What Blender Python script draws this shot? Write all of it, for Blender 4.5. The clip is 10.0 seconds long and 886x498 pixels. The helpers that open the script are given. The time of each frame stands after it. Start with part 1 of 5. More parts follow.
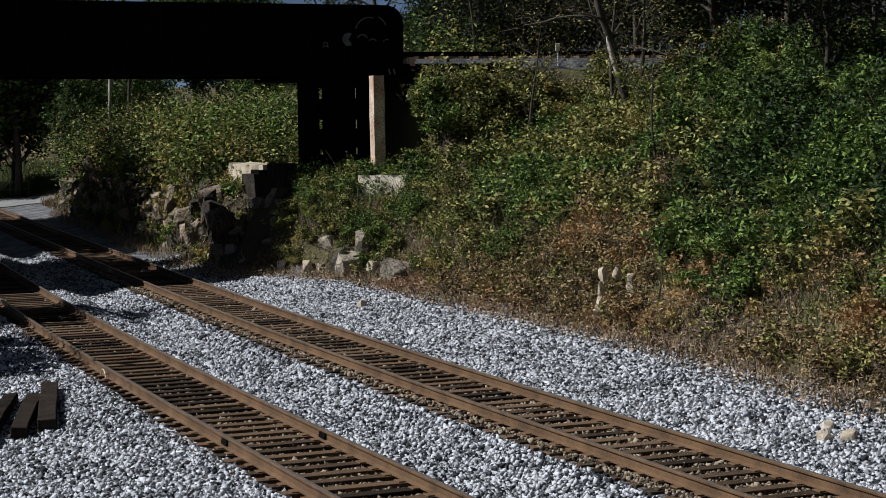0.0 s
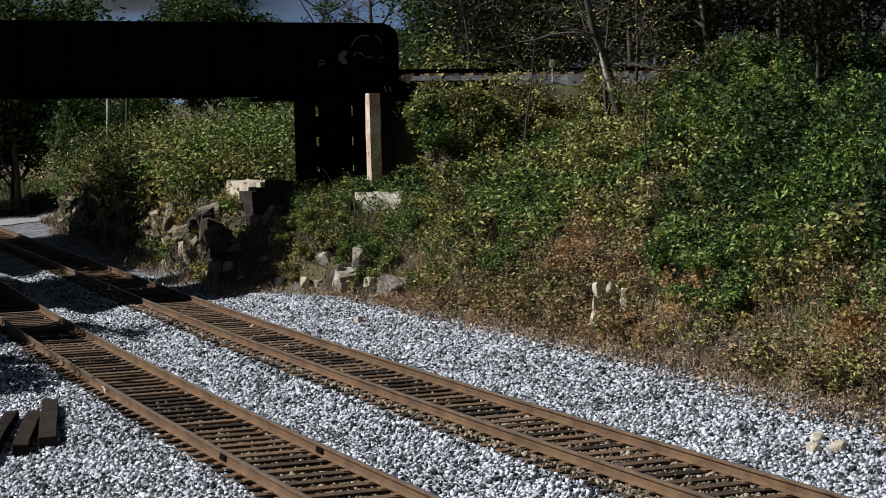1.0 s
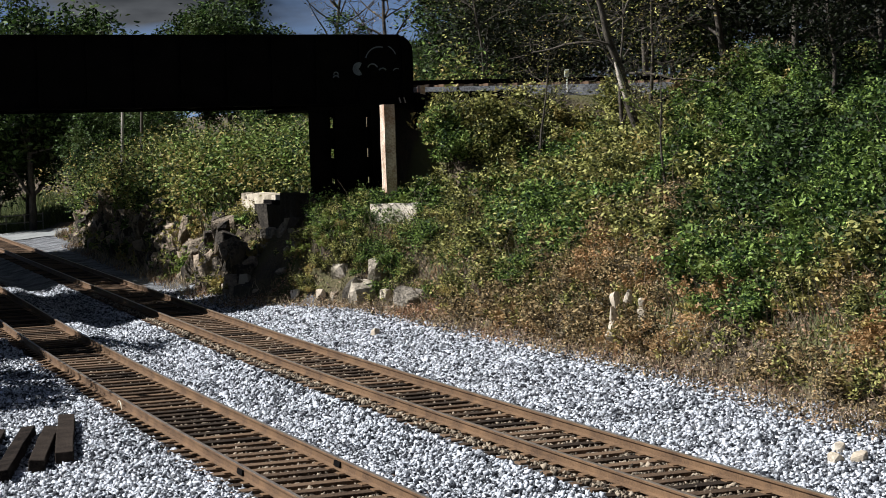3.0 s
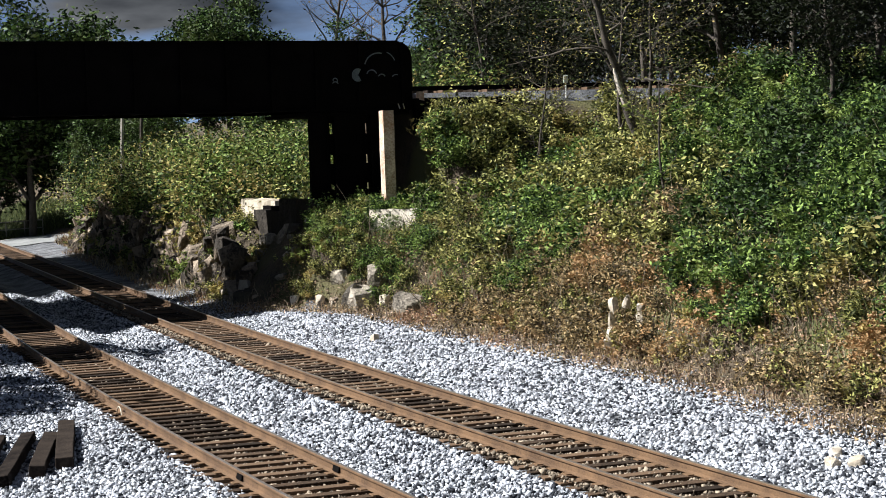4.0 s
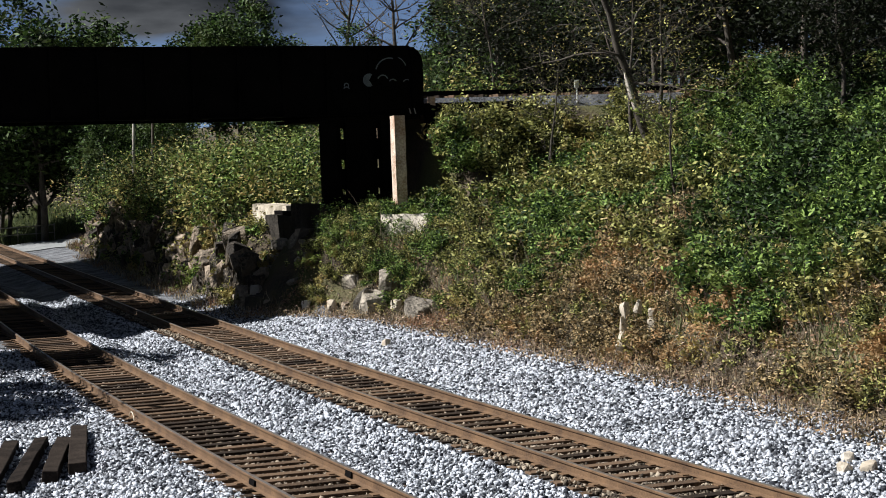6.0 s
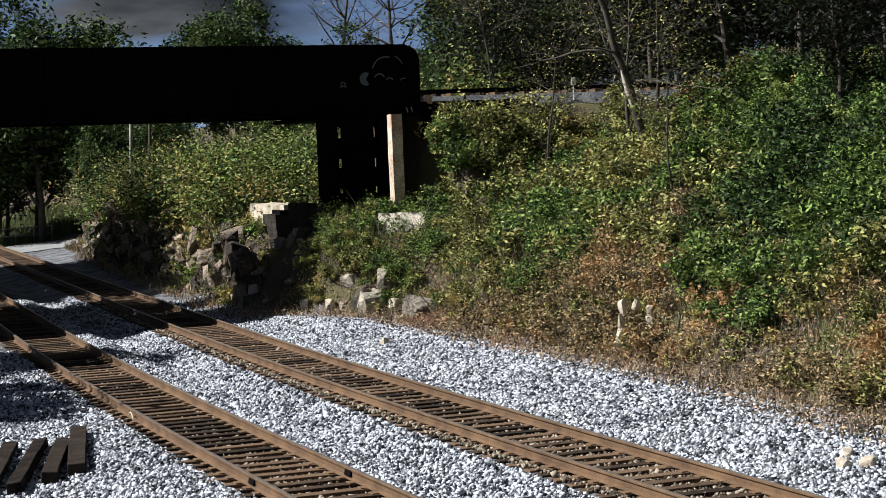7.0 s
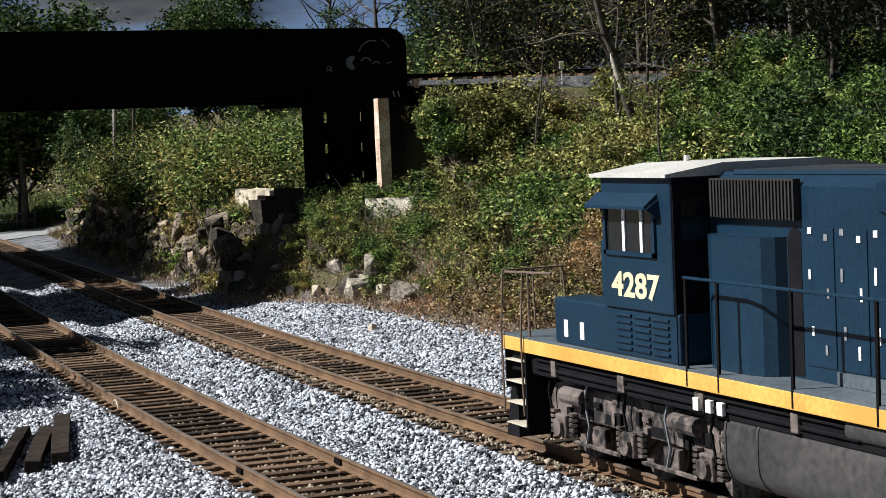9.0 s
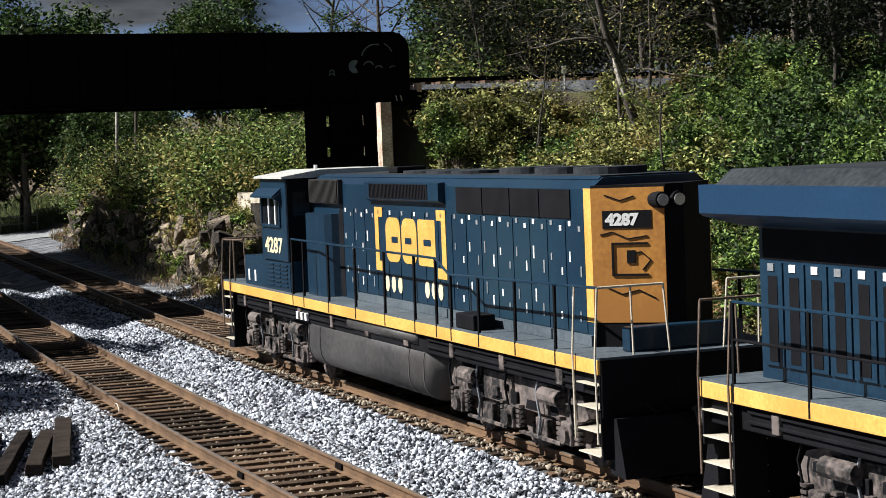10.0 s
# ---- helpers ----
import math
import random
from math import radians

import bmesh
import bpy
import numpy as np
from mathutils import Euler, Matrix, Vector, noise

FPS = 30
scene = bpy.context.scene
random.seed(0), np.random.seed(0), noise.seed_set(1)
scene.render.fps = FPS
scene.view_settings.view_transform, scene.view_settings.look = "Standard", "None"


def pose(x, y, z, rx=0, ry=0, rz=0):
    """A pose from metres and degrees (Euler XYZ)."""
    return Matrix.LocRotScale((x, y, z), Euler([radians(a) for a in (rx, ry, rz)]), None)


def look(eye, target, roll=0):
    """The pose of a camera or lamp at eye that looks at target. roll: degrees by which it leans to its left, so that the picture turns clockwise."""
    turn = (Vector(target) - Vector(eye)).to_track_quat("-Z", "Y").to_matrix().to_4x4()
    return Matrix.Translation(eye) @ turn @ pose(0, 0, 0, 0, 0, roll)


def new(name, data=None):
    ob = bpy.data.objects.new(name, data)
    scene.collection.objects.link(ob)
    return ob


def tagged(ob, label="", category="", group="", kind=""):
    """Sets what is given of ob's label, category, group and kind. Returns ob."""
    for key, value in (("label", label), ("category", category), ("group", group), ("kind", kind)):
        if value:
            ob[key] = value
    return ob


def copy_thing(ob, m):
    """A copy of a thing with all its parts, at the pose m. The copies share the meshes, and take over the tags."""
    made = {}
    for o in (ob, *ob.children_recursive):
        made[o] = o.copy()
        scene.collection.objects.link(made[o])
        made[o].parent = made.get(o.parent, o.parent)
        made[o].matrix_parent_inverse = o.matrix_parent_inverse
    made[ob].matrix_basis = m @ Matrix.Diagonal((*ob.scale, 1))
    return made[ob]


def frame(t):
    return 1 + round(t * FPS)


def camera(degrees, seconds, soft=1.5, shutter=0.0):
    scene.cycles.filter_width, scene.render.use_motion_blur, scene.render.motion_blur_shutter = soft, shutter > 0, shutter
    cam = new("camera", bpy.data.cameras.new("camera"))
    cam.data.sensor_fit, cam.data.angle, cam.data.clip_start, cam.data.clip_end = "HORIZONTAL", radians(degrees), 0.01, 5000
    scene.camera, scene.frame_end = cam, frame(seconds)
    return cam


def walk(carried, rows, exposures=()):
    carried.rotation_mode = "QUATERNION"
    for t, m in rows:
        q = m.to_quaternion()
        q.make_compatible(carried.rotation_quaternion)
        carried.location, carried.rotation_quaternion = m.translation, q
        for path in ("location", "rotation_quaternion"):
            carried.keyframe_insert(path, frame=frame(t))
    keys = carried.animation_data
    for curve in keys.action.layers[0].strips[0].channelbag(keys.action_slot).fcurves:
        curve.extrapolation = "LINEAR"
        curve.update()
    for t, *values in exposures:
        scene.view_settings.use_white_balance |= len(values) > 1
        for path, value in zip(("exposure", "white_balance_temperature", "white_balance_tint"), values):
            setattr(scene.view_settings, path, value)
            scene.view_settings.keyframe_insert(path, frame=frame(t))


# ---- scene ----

# The lower railway runs along +y, the upper one crosses it along x on the girder bridge.
EYE = 4.827
cam = camera(26.82, 10.0, 0.9, 0.0)
ROWS = [
    (0.0, 0.100, 0.459, -0.092, 22.408, -4.071, -1.027),
    (0.5, -0.029, 0.005, -0.016, 22.432, -3.649, -0.998),
    (1.0, 0.008, 0.028, -0.032, 22.449, -3.619, -1.424),
    (1.5, 0.014, 0.083, -0.014, 22.110, -3.417, -1.548),
    (2.0, 0.155, 0.526, -0.102, 22.343, -3.637, -1.791),
    (2.5, 0.086, 0.340, -0.049, 22.031, -3.444, -1.826),
    (4.0, 0.020, 0.075, -0.020, 22.008, -3.102, -1.972),
    (4.5, 0.000, 0.000, 0.000, 21.926, -3.014, -1.918),
    (5.0, -0.021, 0.004, 0.021, 21.800, -3.024, -1.961),
    (5.5, -0.011, 0.043, 0.004, 21.687, -2.960, -1.913),
    (7.0, -0.018, 0.026, 0.005, 21.746, -3.016, -2.432),
    (7.5, 0.052, 0.189, -0.022, 22.008, -3.059, -2.269),
    (8.0, 0.096, 0.451, -0.045, 22.154, -3.479, -2.533),
    (8.5, 0.094, 0.582, -0.073, 22.161, -3.612, -2.699),
    (9.0, 0.095, 0.604, -0.078, 22.218, -3.428, -2.508),
    (9.5, 0.096, 0.600, -0.066, 22.220, -3.446, -2.445),
    (10.0, 0.104, 0.619, -0.056, 22.158, -3.319, -2.308),
]


def eye_pose(x, y, z, bearing, pitch, lean):
    b, p = radians(bearing), radians(pitch)
    way = Vector((math.sin(b) * math.cos(p), math.cos(b) * math.cos(p), math.sin(p)))
    eye = Vector((x, y, EYE + z))
    return look(eye, eye + way * 10, lean)


EXPOSURES = [(0.0, 0.0), (1.0, 0.28), (1.5, 0.88), (2.0, 0.98), (2.5, 0.62), (4.0, 1.15), (4.5, 0.78), (5.5, 0.75), (7.0, 0.82), (8.0, 0.9), (8.5, 0.95), (9.0, 0.8), (10.0, 0.95)]
walk(cam, [(t, eye_pose(*row)) for t, *row in ROWS], EXPOSURES)

# ---- light: autumn sun from beyond the near track, broken grey cloud ----
SUN_ELEV, SUN_FROM = 43.0, 289.0    # bearing from +y clockwise
sun = new("sun", bpy.data.lights.new("sun", "SUN"))
sun.data.energy, sun.data.angle, sun.data.color = 5.0, radians(0.5), (1.0, 0.985, 0.965)
_b, _e = radians(SUN_FROM), radians(SUN_ELEV)
sun_way = Vector((math.sin(_b) * math.cos(_e), math.cos(_b) * math.cos(_e), math.sin(_e)))
sun.matrix_world = look(sun_way * 60, (0, 0, 0))

world = bpy.data.worlds.new("sky")
scene.world = world
world.use_nodes = True
wn, wl = world.node_tree.nodes, world.node_tree.links
wn.clear()
sky = wn.new("ShaderNodeTexSky")
sky.sky_type, sky.sun_disc = "NISHITA", False
sky.sun_elevation, sky.sun_rotation = _e, _b
sky.air_density, sky.dust_density, sky.ozone_density = 0.22, 0.06, 0.3
wtex = wn.new("ShaderNodeTexCoord")
wmap = wn.new("ShaderNodeMapping")
wmap.inputs["Scale"].default_value = (3.2, 3.2, 11.0)
wmap.inputs["Location"].default_value = (0.4, 0.2, 0.35)
wnoise = wn.new("ShaderNodeTexNoise")
wnoise.inputs["Scale"].default_value, wnoise.inputs["Detail"].default_value = 1.6, 7
wramp = wn.new("ShaderNodeValToRGB")
wramp.color_ramp.elements[0].position, wramp.color_ramp.elements[1].position = 0.44, 0.58
wcol = wn.new("ShaderNodeTexNoise")
wcol.inputs["Scale"].default_value, wcol.inputs["Detail"].default_value = 3.5, 5
wcr = wn.new("ShaderNodeValToRGB")
wcr.color_ramp.elements[0].position, wcr.color_ramp.elements[0].color = 0.35, (0.16, 0.19, 0.25, 1)
wcr.color_ramp.elements[1].position, wcr.color_ramp.elements[1].color = 0.65, (1.6, 1.7, 1.85, 1)
wmix = wn.new("ShaderNodeMixRGB")
wbg = wn.new("ShaderNodeBackground")
wbg.inputs["Strength"].default_value = 0.05
wout = wn.new("ShaderNodeOutputWorld")
wl.new(wtex.outputs["Generated"], wmap.inputs["Vector"])
wl.new(wmap.outputs[0], wnoise.inputs["Vector"])
wl.new(wmap.outputs[0], wcol.inputs["Vector"])
wl.new(wnoise.outputs[0], wramp.inputs[0])
wl.new(wcol.outputs[0], wcr.inputs[0])
wl.new(wramp.outputs[0], wmix.inputs[0])
wl.new(sky.outputs[0], wmix.inputs[1])
wl.new(wcr.outputs[0], wmix.inputs[2])
wl.new(wmix.outputs[0], wbg.inputs[0])
wl.new(wbg.outputs[0], wout.inputs[0])


# ---- materials ----
def material(name, dark, light, scale=4.0, rough=0.7, metal=0.0, fine=40.0, bump=0.3, bump_size=0.01, third=None, vary="", spec=0.5, low=0.35, high=0.65, spread=0.5):
    """Two-scale noise between dark and light, a third colour in large patches, fine relief; vary: 'object' or 'island' tone."""
    m = bpy.data.materials.new(name)
    m.use_nodes = True
    n, l = m.node_tree.nodes, m.node_tree.links
    p = n["Principled BSDF"]
    p.inputs["Roughness"].default_value, p.inputs["Metallic"].default_value = rough, metal
    p.inputs["Specular IOR Level"].default_value = spec
    tc = n.new("ShaderNodeTexCoord")
    a = n.new("ShaderNodeTexNoise")
    a.inputs["Scale"].default_value, a.inputs["Detail"].default_value = scale, 6
    b = n.new("ShaderNodeTexNoise")
    b.inputs["Scale"].default_value, b.inputs["Detail"].default_value = fine, 4
    l.new(tc.outputs["Object"], a.inputs["Vector"])
    l.new(tc.outputs["Object"], b.inputs["Vector"])
    mix = n.new("ShaderNodeMath")
    mix.operation = "MULTIPLY_ADD"
    mix.inputs[1].default_value, mix.inputs[2].default_value = 0.5, 0.0
    add = n.new("ShaderNodeMath")
    add.operation = "MULTIPLY_ADD"
    add.inputs[1].default_value = 0.5
    l.new(b.outputs[0], mix.inputs[0])
    l.new(a.outputs[0], add.inputs[0])
    l.new(mix.outputs[0], add.inputs[2])
    ramp = n.new("ShaderNodeValToRGB")
    e = ramp.color_ramp.elements
    e[0].position, e[1].position = low, high
    e[0].color, e[1].color = (*dark, 1), (*light, 1)
    last = add.outputs[0]
    if vary:
        if vary == "object":
            o = n.new("ShaderNodeObjectInfo")
            rnd = o.outputs["Random"]
        else:
            o = n.new("ShaderNodeNewGeometry")
            rnd = o.outputs["Random Per Island"]
        v = n.new("ShaderNodeMath")
        v.operation = "MULTIPLY_ADD"
        v.inputs[1].default_value, v.inputs[2].default_value = spread, -spread / 2
        l.new(rnd, v.inputs[0])
        w = n.new("ShaderNodeMath")
        l.new(last, w.inputs[0])
        l.new(v.outputs[0], w.inputs[1])
        last = w.outputs[0]
    l.new(last, ramp.inputs[0])
    col = ramp.outputs[0]
    if third:
        c = n.new("ShaderNodeTexNoise")
        c.inputs["Scale"].default_value, c.inputs["Detail"].default_value = scale * 0.37, 5
        l.new(tc.outputs["Object"], c.inputs["Vector"])
        cr = n.new("ShaderNodeValToRGB")
        cr.color_ramp.elements[0].position, cr.color_ramp.elements[1].position = 0.5, 0.64
        l.new(c.outputs[0], cr.inputs[0])
        mx = n.new("ShaderNodeMixRGB")
        mx.inputs[2].default_value = (*third, 1)
        l.new(cr.outputs[0], mx.inputs[0])
        l.new(col, mx.inputs[1])
        col = mx.outputs[0]
    l.new(col, p.inputs["Base Color"])
    if bump:
        bp = n.new("ShaderNodeBump")
        bp.inputs["Strength"].default_value, bp.inputs["Distance"].default_value = bump, bump_size
        l.new(b.outputs[0], bp.inputs["Height"])
        l.new(bp.outputs[0], p.inputs["Normal"])
    return m


def leaf_material(name, dark, light, third):
    m = material(name, dark, light, 1.3, 0.6, 0, 9.0, 0, third=third, vary="island", spec=0.2, spread=0.8, low=0.40, high=0.72)
    n, l = m.node_tree.nodes, m.node_tree.links
    p, out = n["Principled BSDF"], n["Material Output"]
    tr = n.new("ShaderNodeBsdfTranslucent")
    l.new(p.inputs["Base Color"].links[0].from_socket, tr.inputs["Color"])
    mx = n.new("ShaderNodeMixShader")
    mx.inputs[0].default_value = 0.16
    l.new(p.outputs[0], mx.inputs[1])
    l.new(tr.outputs[0], mx.inputs[2])
    l.new(mx.outputs[0], out.inputs["Surface"])
    return m


M_gravel = material("gravel", (0.022, 0.024, 0.028), (0.26, 0.272, 0.295), 1.2, 0.9, 0, 26.0, 1.0, 0.06, low=0.38, high=0.62)
M_stone = material("ballast_stone", (0.020, 0.023, 0.030), (0.60, 0.635, 0.70), 0.8, 0.85, 0, 30.0, 0.3, vary="island", low=0.3, high=0.72, spread=0.7, spec=0.2)
M_crib = material("brown_ballast", (0.05, 0.038, 0.026), (0.34, 0.28, 0.21), 1.0, 0.95, 0, 24.0, 0.5, 0.02, vary="island")
M_oily = material("fouled_ballast", (0.030, 0.022, 0.016), (0.17, 0.13, 0.095), 1.5, 0.95, 0, 22.0, 1.0, 0.05)
M_tie = material("creosoted_timber", (0.020, 0.014, 0.010), (0.13, 0.085, 0.055), 2.0, 0.9, 0, 28.0, 0.6, 0.015, vary="object", spec=0.15)
M_oldtie = material("old_timber", (0.004, 0.003, 0.003), (0.035, 0.027, 0.022), 3.0, 0.9, 0, 30.0, 0.7, 0.02, vary="object", spec=0.08)
M_railrust = material("rusty_steel", (0.055, 0.030, 0.016), (0.19, 0.112, 0.058), 2.0, 0.75, 0.2, 50.0, 0.3, 0.004)
M_railtop = material("worn_rail_head", (0.30, 0.25, 0.21), (0.55, 0.50, 0.45), 3.0, 0.35, 0.8, 60.0, 0.1, 0.002)
M_soil = material("soil_and_litter", (0.022, 0.016, 0.010), (0.12, 0.09, 0.055), 0.9, 0.95, 0, 14.0, 1.0, 0.08, third=(0.09, 0.09, 0.03))
M_rock = material("limestone", (0.045, 0.038, 0.029), (0.42, 0.37, 0.30), 2.2, 0.9, 0, 14.0, 1.0, 0.06, third=(0.09, 0.08, 0.05), vary="object")
M_crag = material("split_limestone", (0.025, 0.019, 0.013), (0.34, 0.27, 0.20), 2.6, 0.9, 0, 12.0, 1.0, 0.08, third=(0.10, 0.075, 0.045), vary="object", spread=0.4)
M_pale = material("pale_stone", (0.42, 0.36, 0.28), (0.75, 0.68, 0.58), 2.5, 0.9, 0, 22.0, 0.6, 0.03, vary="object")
M_concrete = material("weathered_concrete", (0.30, 0.26, 0.20), (0.68, 0.60, 0.48), 2.0, 0.9, 0, 24.0, 0.6, 0.02, third=(0.22, 0.19, 0.14))
# Stone near black: the bridge's shade is mixed into this colour.
M_shadestone = material("shaded_stone", (0.010, 0.009, 0.008), (0.055, 0.048, 0.040), 2.2, 0.95, 0, 14.0, 1.0, 0.05, third=(0.03, 0.026, 0.02), spec=0.1)
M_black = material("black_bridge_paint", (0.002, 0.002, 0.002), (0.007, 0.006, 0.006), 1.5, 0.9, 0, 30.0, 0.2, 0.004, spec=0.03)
M_post = material("rust_stained_concrete", (0.30, 0.18, 0.11), (0.80, 0.70, 0.58), 1.8, 0.9, 0, 18.0, 0.5, 0.02, third=(0.30, 0.14, 0.07))
M_bark = material("bark", (0.022, 0.018, 0.014), (0.10, 0.085, 0.068), 3.0, 0.95, 0, 24.0, 0.9, 0.03)
M_palebark = material("pale_bark", (0.22, 0.19, 0.16), (0.62, 0.56, 0.48), 3.0, 0.9, 0, 20.0, 0.6, 0.02)
M_twig = material("dry_twig", (0.05, 0.038, 0.027), (0.19, 0.15, 0.11), 2.0, 0.95, 0, 20.0, 0, vary="island")
M_litter = material("fallen_leaves", (0.05, 0.035, 0.024), (0.42, 0.31, 0.22), 0.7, 0.9, 0, 6.0, 0, vary="island", third=(0.38, 0.22, 0.14), spread=0.8)
M_grass = material("dry_grass", (0.08, 0.058, 0.032), (0.48, 0.39, 0.25), 0.8, 0.9, 0, 6.0, 0, vary="island", third=(0.24, 0.12, 0.06))
M_weed = material("green_grass", (0.03, 0.05, 0.012), (0.13, 0.16, 0.045), 0.8, 0.85, 0, 6.0, 0, vary="island")
M_leaf = leaf_material("green_leaves", (0.0123, 0.03484, 0.008198), (0.2152, 0.3177, 0.07686), (0.1845, 0.2255, 0.05636))
M_leaf_o = leaf_material("olive_leaves", (0.02822, 0.0383, 0.01008), (0.4234, 0.4234, 0.1411), (0.3528, 0.2722, 0.09576))
M_leaf_b = leaf_material("turning_leaves", (0.04657, 0.03725, 0.01655), (0.4554, 0.3415, 0.176), (0.40, 0.245, 0.115))
M_leaf_d = leaf_material("dark_leaves", (0.004872, 0.01462, 0.003654), (0.07917, 0.1401, 0.0341), (0.05481, 0.07552, 0.01949))
# Leaf colour pushed near black to paint deep shade on the hillside trees.
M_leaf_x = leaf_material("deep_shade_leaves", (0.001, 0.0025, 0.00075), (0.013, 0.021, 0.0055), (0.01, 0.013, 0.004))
M_blue = material("blue_loco_paint", (0.0034, 0.0153, 0.0323), (0.0085, 0.03145, 0.0578), 0.6, 0.36, 0, 18.0, 0.05, 0.003, third=(0.0119, 0.0323, 0.051), spec=0.35)
M_bright = material("bright_blue_paint", (0.004, 0.024, 0.060), (0.008, 0.038, 0.086), 0.6, 0.4, 0, 18.0, 0.05, 0.003)
M_yellow = material("yellow_loco_paint", (0.52, 0.26, 0.05), (0.74, 0.44, 0.11), 1.2, 0.5, 0, 20.0, 0.05, 0.003, third=(0.56, 0.29, 0.06))
# Darker copy of the yellow paint for the end bevel the sun grazes.
M_dimyellow = material("dimmed_yellow_paint", (0.30, 0.115, 0.016), (0.50, 0.225, 0.034), 1.5, 0.6, 0, 16.0, 0.05, 0.003, third=(0.34, 0.14, 0.022))
M_cream = material("cream_number_paint", (0.62, 0.52, 0.30), (0.80, 0.70, 0.45), 1.2, 0.5, 0, 20.0, 0.05, 0.003)
M_under = material("dusty_running_gear", (0.006, 0.005, 0.005), (0.17, 0.135, 0.12), 3.0, 0.8, 0.1, 9.0, 0.8, 0.03, third=(0.13, 0.105, 0.095), low=0.44, high=0.64)
M_tank = material("dusty_black_tank", (0.014, 0.014, 0.015), (0.060, 0.056, 0.054), 0.7, 0.55, 0, 10.0, 0.2, 0.01, third=(0.07, 0.064, 0.06))
M_dark = material("black_grille", (0.003, 0.003, 0.004), (0.009, 0.009, 0.011), 2.0, 0.8, 0, 30.0, 0.2, 0.003, spec=0.1)
M_edge = material("sunbleached_edge_paint", (0.10, 0.11, 0.12), (0.24, 0.25, 0.26), 0.8, 0.6, 0, 14.0, 0.1, 0.003)
M_rustrail = material("brown_railing", (0.06, 0.04, 0.028), (0.20, 0.14, 0.10), 3.0, 0.7, 0.1, 20.0, 0.1, 0.002)
M_brown = material("brown_grille", (0.006, 0.0055, 0.005), (0.016, 0.014, 0.012), 2.0, 0.7, 0, 30.0, 0.2, 0.003)
M_roofw = material("sunbleached_roof_paint", (0.34, 0.34, 0.32), (0.58, 0.57, 0.53), 1.0, 0.6, 0, 18.0, 0.1, 0.003)
M_greyroof = material("grey_roof_paint", (0.014, 0.017, 0.021), (0.040, 0.045, 0.050), 0.8, 0.9, 0, 14.0, 0.1, 0.003, spec=0.1)
M_white = material("white_paint", (0.62, 0.62, 0.60), (0.82, 0.82, 0.80), 3.0, 0.5, 0, 30.0, 0.05, 0.002)
M_steelrail = material("pale_handrail", (0.40, 0.36, 0.28), (0.66, 0.60, 0.48), 3.0, 0.5, 0.1, 30.0, 0.05, 0.002)
M_greyblue = material("worn_deck_paint", (0.030, 0.045, 0.058), (0.085, 0.105, 0.12), 0.9, 0.75, 0, 12.0, 0.2, 0.004)
M_glass = material("dark_window_glass", (0.006, 0.008, 0.010), (0.012, 0.014, 0.018), 1.0, 0.08, 0, 10.0, 0)
M_lens = material("headlight_lens", (0.30, 0.30, 0.30), (0.6, 0.6, 0.6), 4.0, 0.15, 0.3, 30.0, 0)
M_pole = material("grey_pole", (0.24, 0.22, 0.19), (0.46, 0.43, 0.38), 2.0, 0.85, 0, 20.0, 0.3, 0.01)
M_road = material("pale_road", (0.14, 0.15, 0.15), (0.30, 0.31, 0.31), 0.5, 0.9, 0, 12.0, 0.4, 0.02)
M_paint = material("faded_graffiti_paint", (0.07, 0.085, 0.10), (0.16, 0.19, 0.22), 3.0, 0.8, 0, 20.0, 0)


# ---- mesh helpers ----
def mesh_from(name, bm, mat, smooth=False):
    me = bpy.data.meshes.new(name)
    bm.to_mesh(me)
    bm.free()
    me.materials.append(mat)
    if smooth:
        me.polygons.foreach_set("use_smooth", [True] * len(me.polygons))
    return me


def part(name, bm, mat, parent=None, label="", smooth=False):
    ob = new(name, mesh_from(name, bm, mat, smooth))
    ob.parent = parent
    if label:
        ob["label"] = label
    return ob


def shared(name, me, parent, m, label=""):
    ob = new(name, me)
    ob.parent = parent
    ob.matrix_basis = m
    if label:
        ob["label"] = label
    return ob


def box(bm, lo, hi, bevel=0.0):
    r = bmesh.ops.create_cube(bm, size=1.0)
    c = [(a + b) / 2 for a, b in zip(lo, hi)]
    s = [b - a for a, b in zip(lo, hi)]
    for v in r["verts"]:
        v.co = Vector((c[i] + v.co[i] * s[i] for i in range(3)))
    if bevel:
        ed = {e for v in r["verts"] for e in v.link_edges}
        bmesh.ops.bevel(bm, geom=list(ed), offset=bevel, segments=2, affect="EDGES", profile=0.5)
    return bm


def boxed(lo, hi, bevel=0.0):
    return box(bmesh.new(), lo, hi, bevel)


def rod(bm, a, b, r, sides=8, r2=None):
    a, b = Vector(a), Vector(b)
    d = b - a
    turn = d.to_track_quat("Z", "Y").to_matrix().to_4x4()
    bmesh.ops.create_cone(bm, cap_ends=True, segments=sides, radius1=r, radius2=r if r2 is None else r2, depth=d.length,
                          matrix=Matrix.Translation((a + b) / 2) @ turn)
    return bm


def prism(bm, outline, lo, hi, axis="y"):
    """An outline of (u, v) pairs drawn out from lo to hi along an axis; u, v are the two other axes in order."""
    def at(u, v, w):
        return {"x": (w, u, v), "y": (u, w, v), "z": (u, v, w)}[axis]
    A = [bm.verts.new(at(u, v, lo)) for u, v in outline]
    B = [bm.verts.new(at(u, v, hi)) for u, v in outline]
    n = len(outline)
    fs = [bm.faces.new(A), bm.faces.new(B[::-1])]
    for i in range(n):
        fs.append(bm.faces.new((A[i], B[i], B[(i + 1) % n], A[(i + 1) % n])))
    bmesh.ops.recalc_face_normals(bm, faces=fs)
    return bm


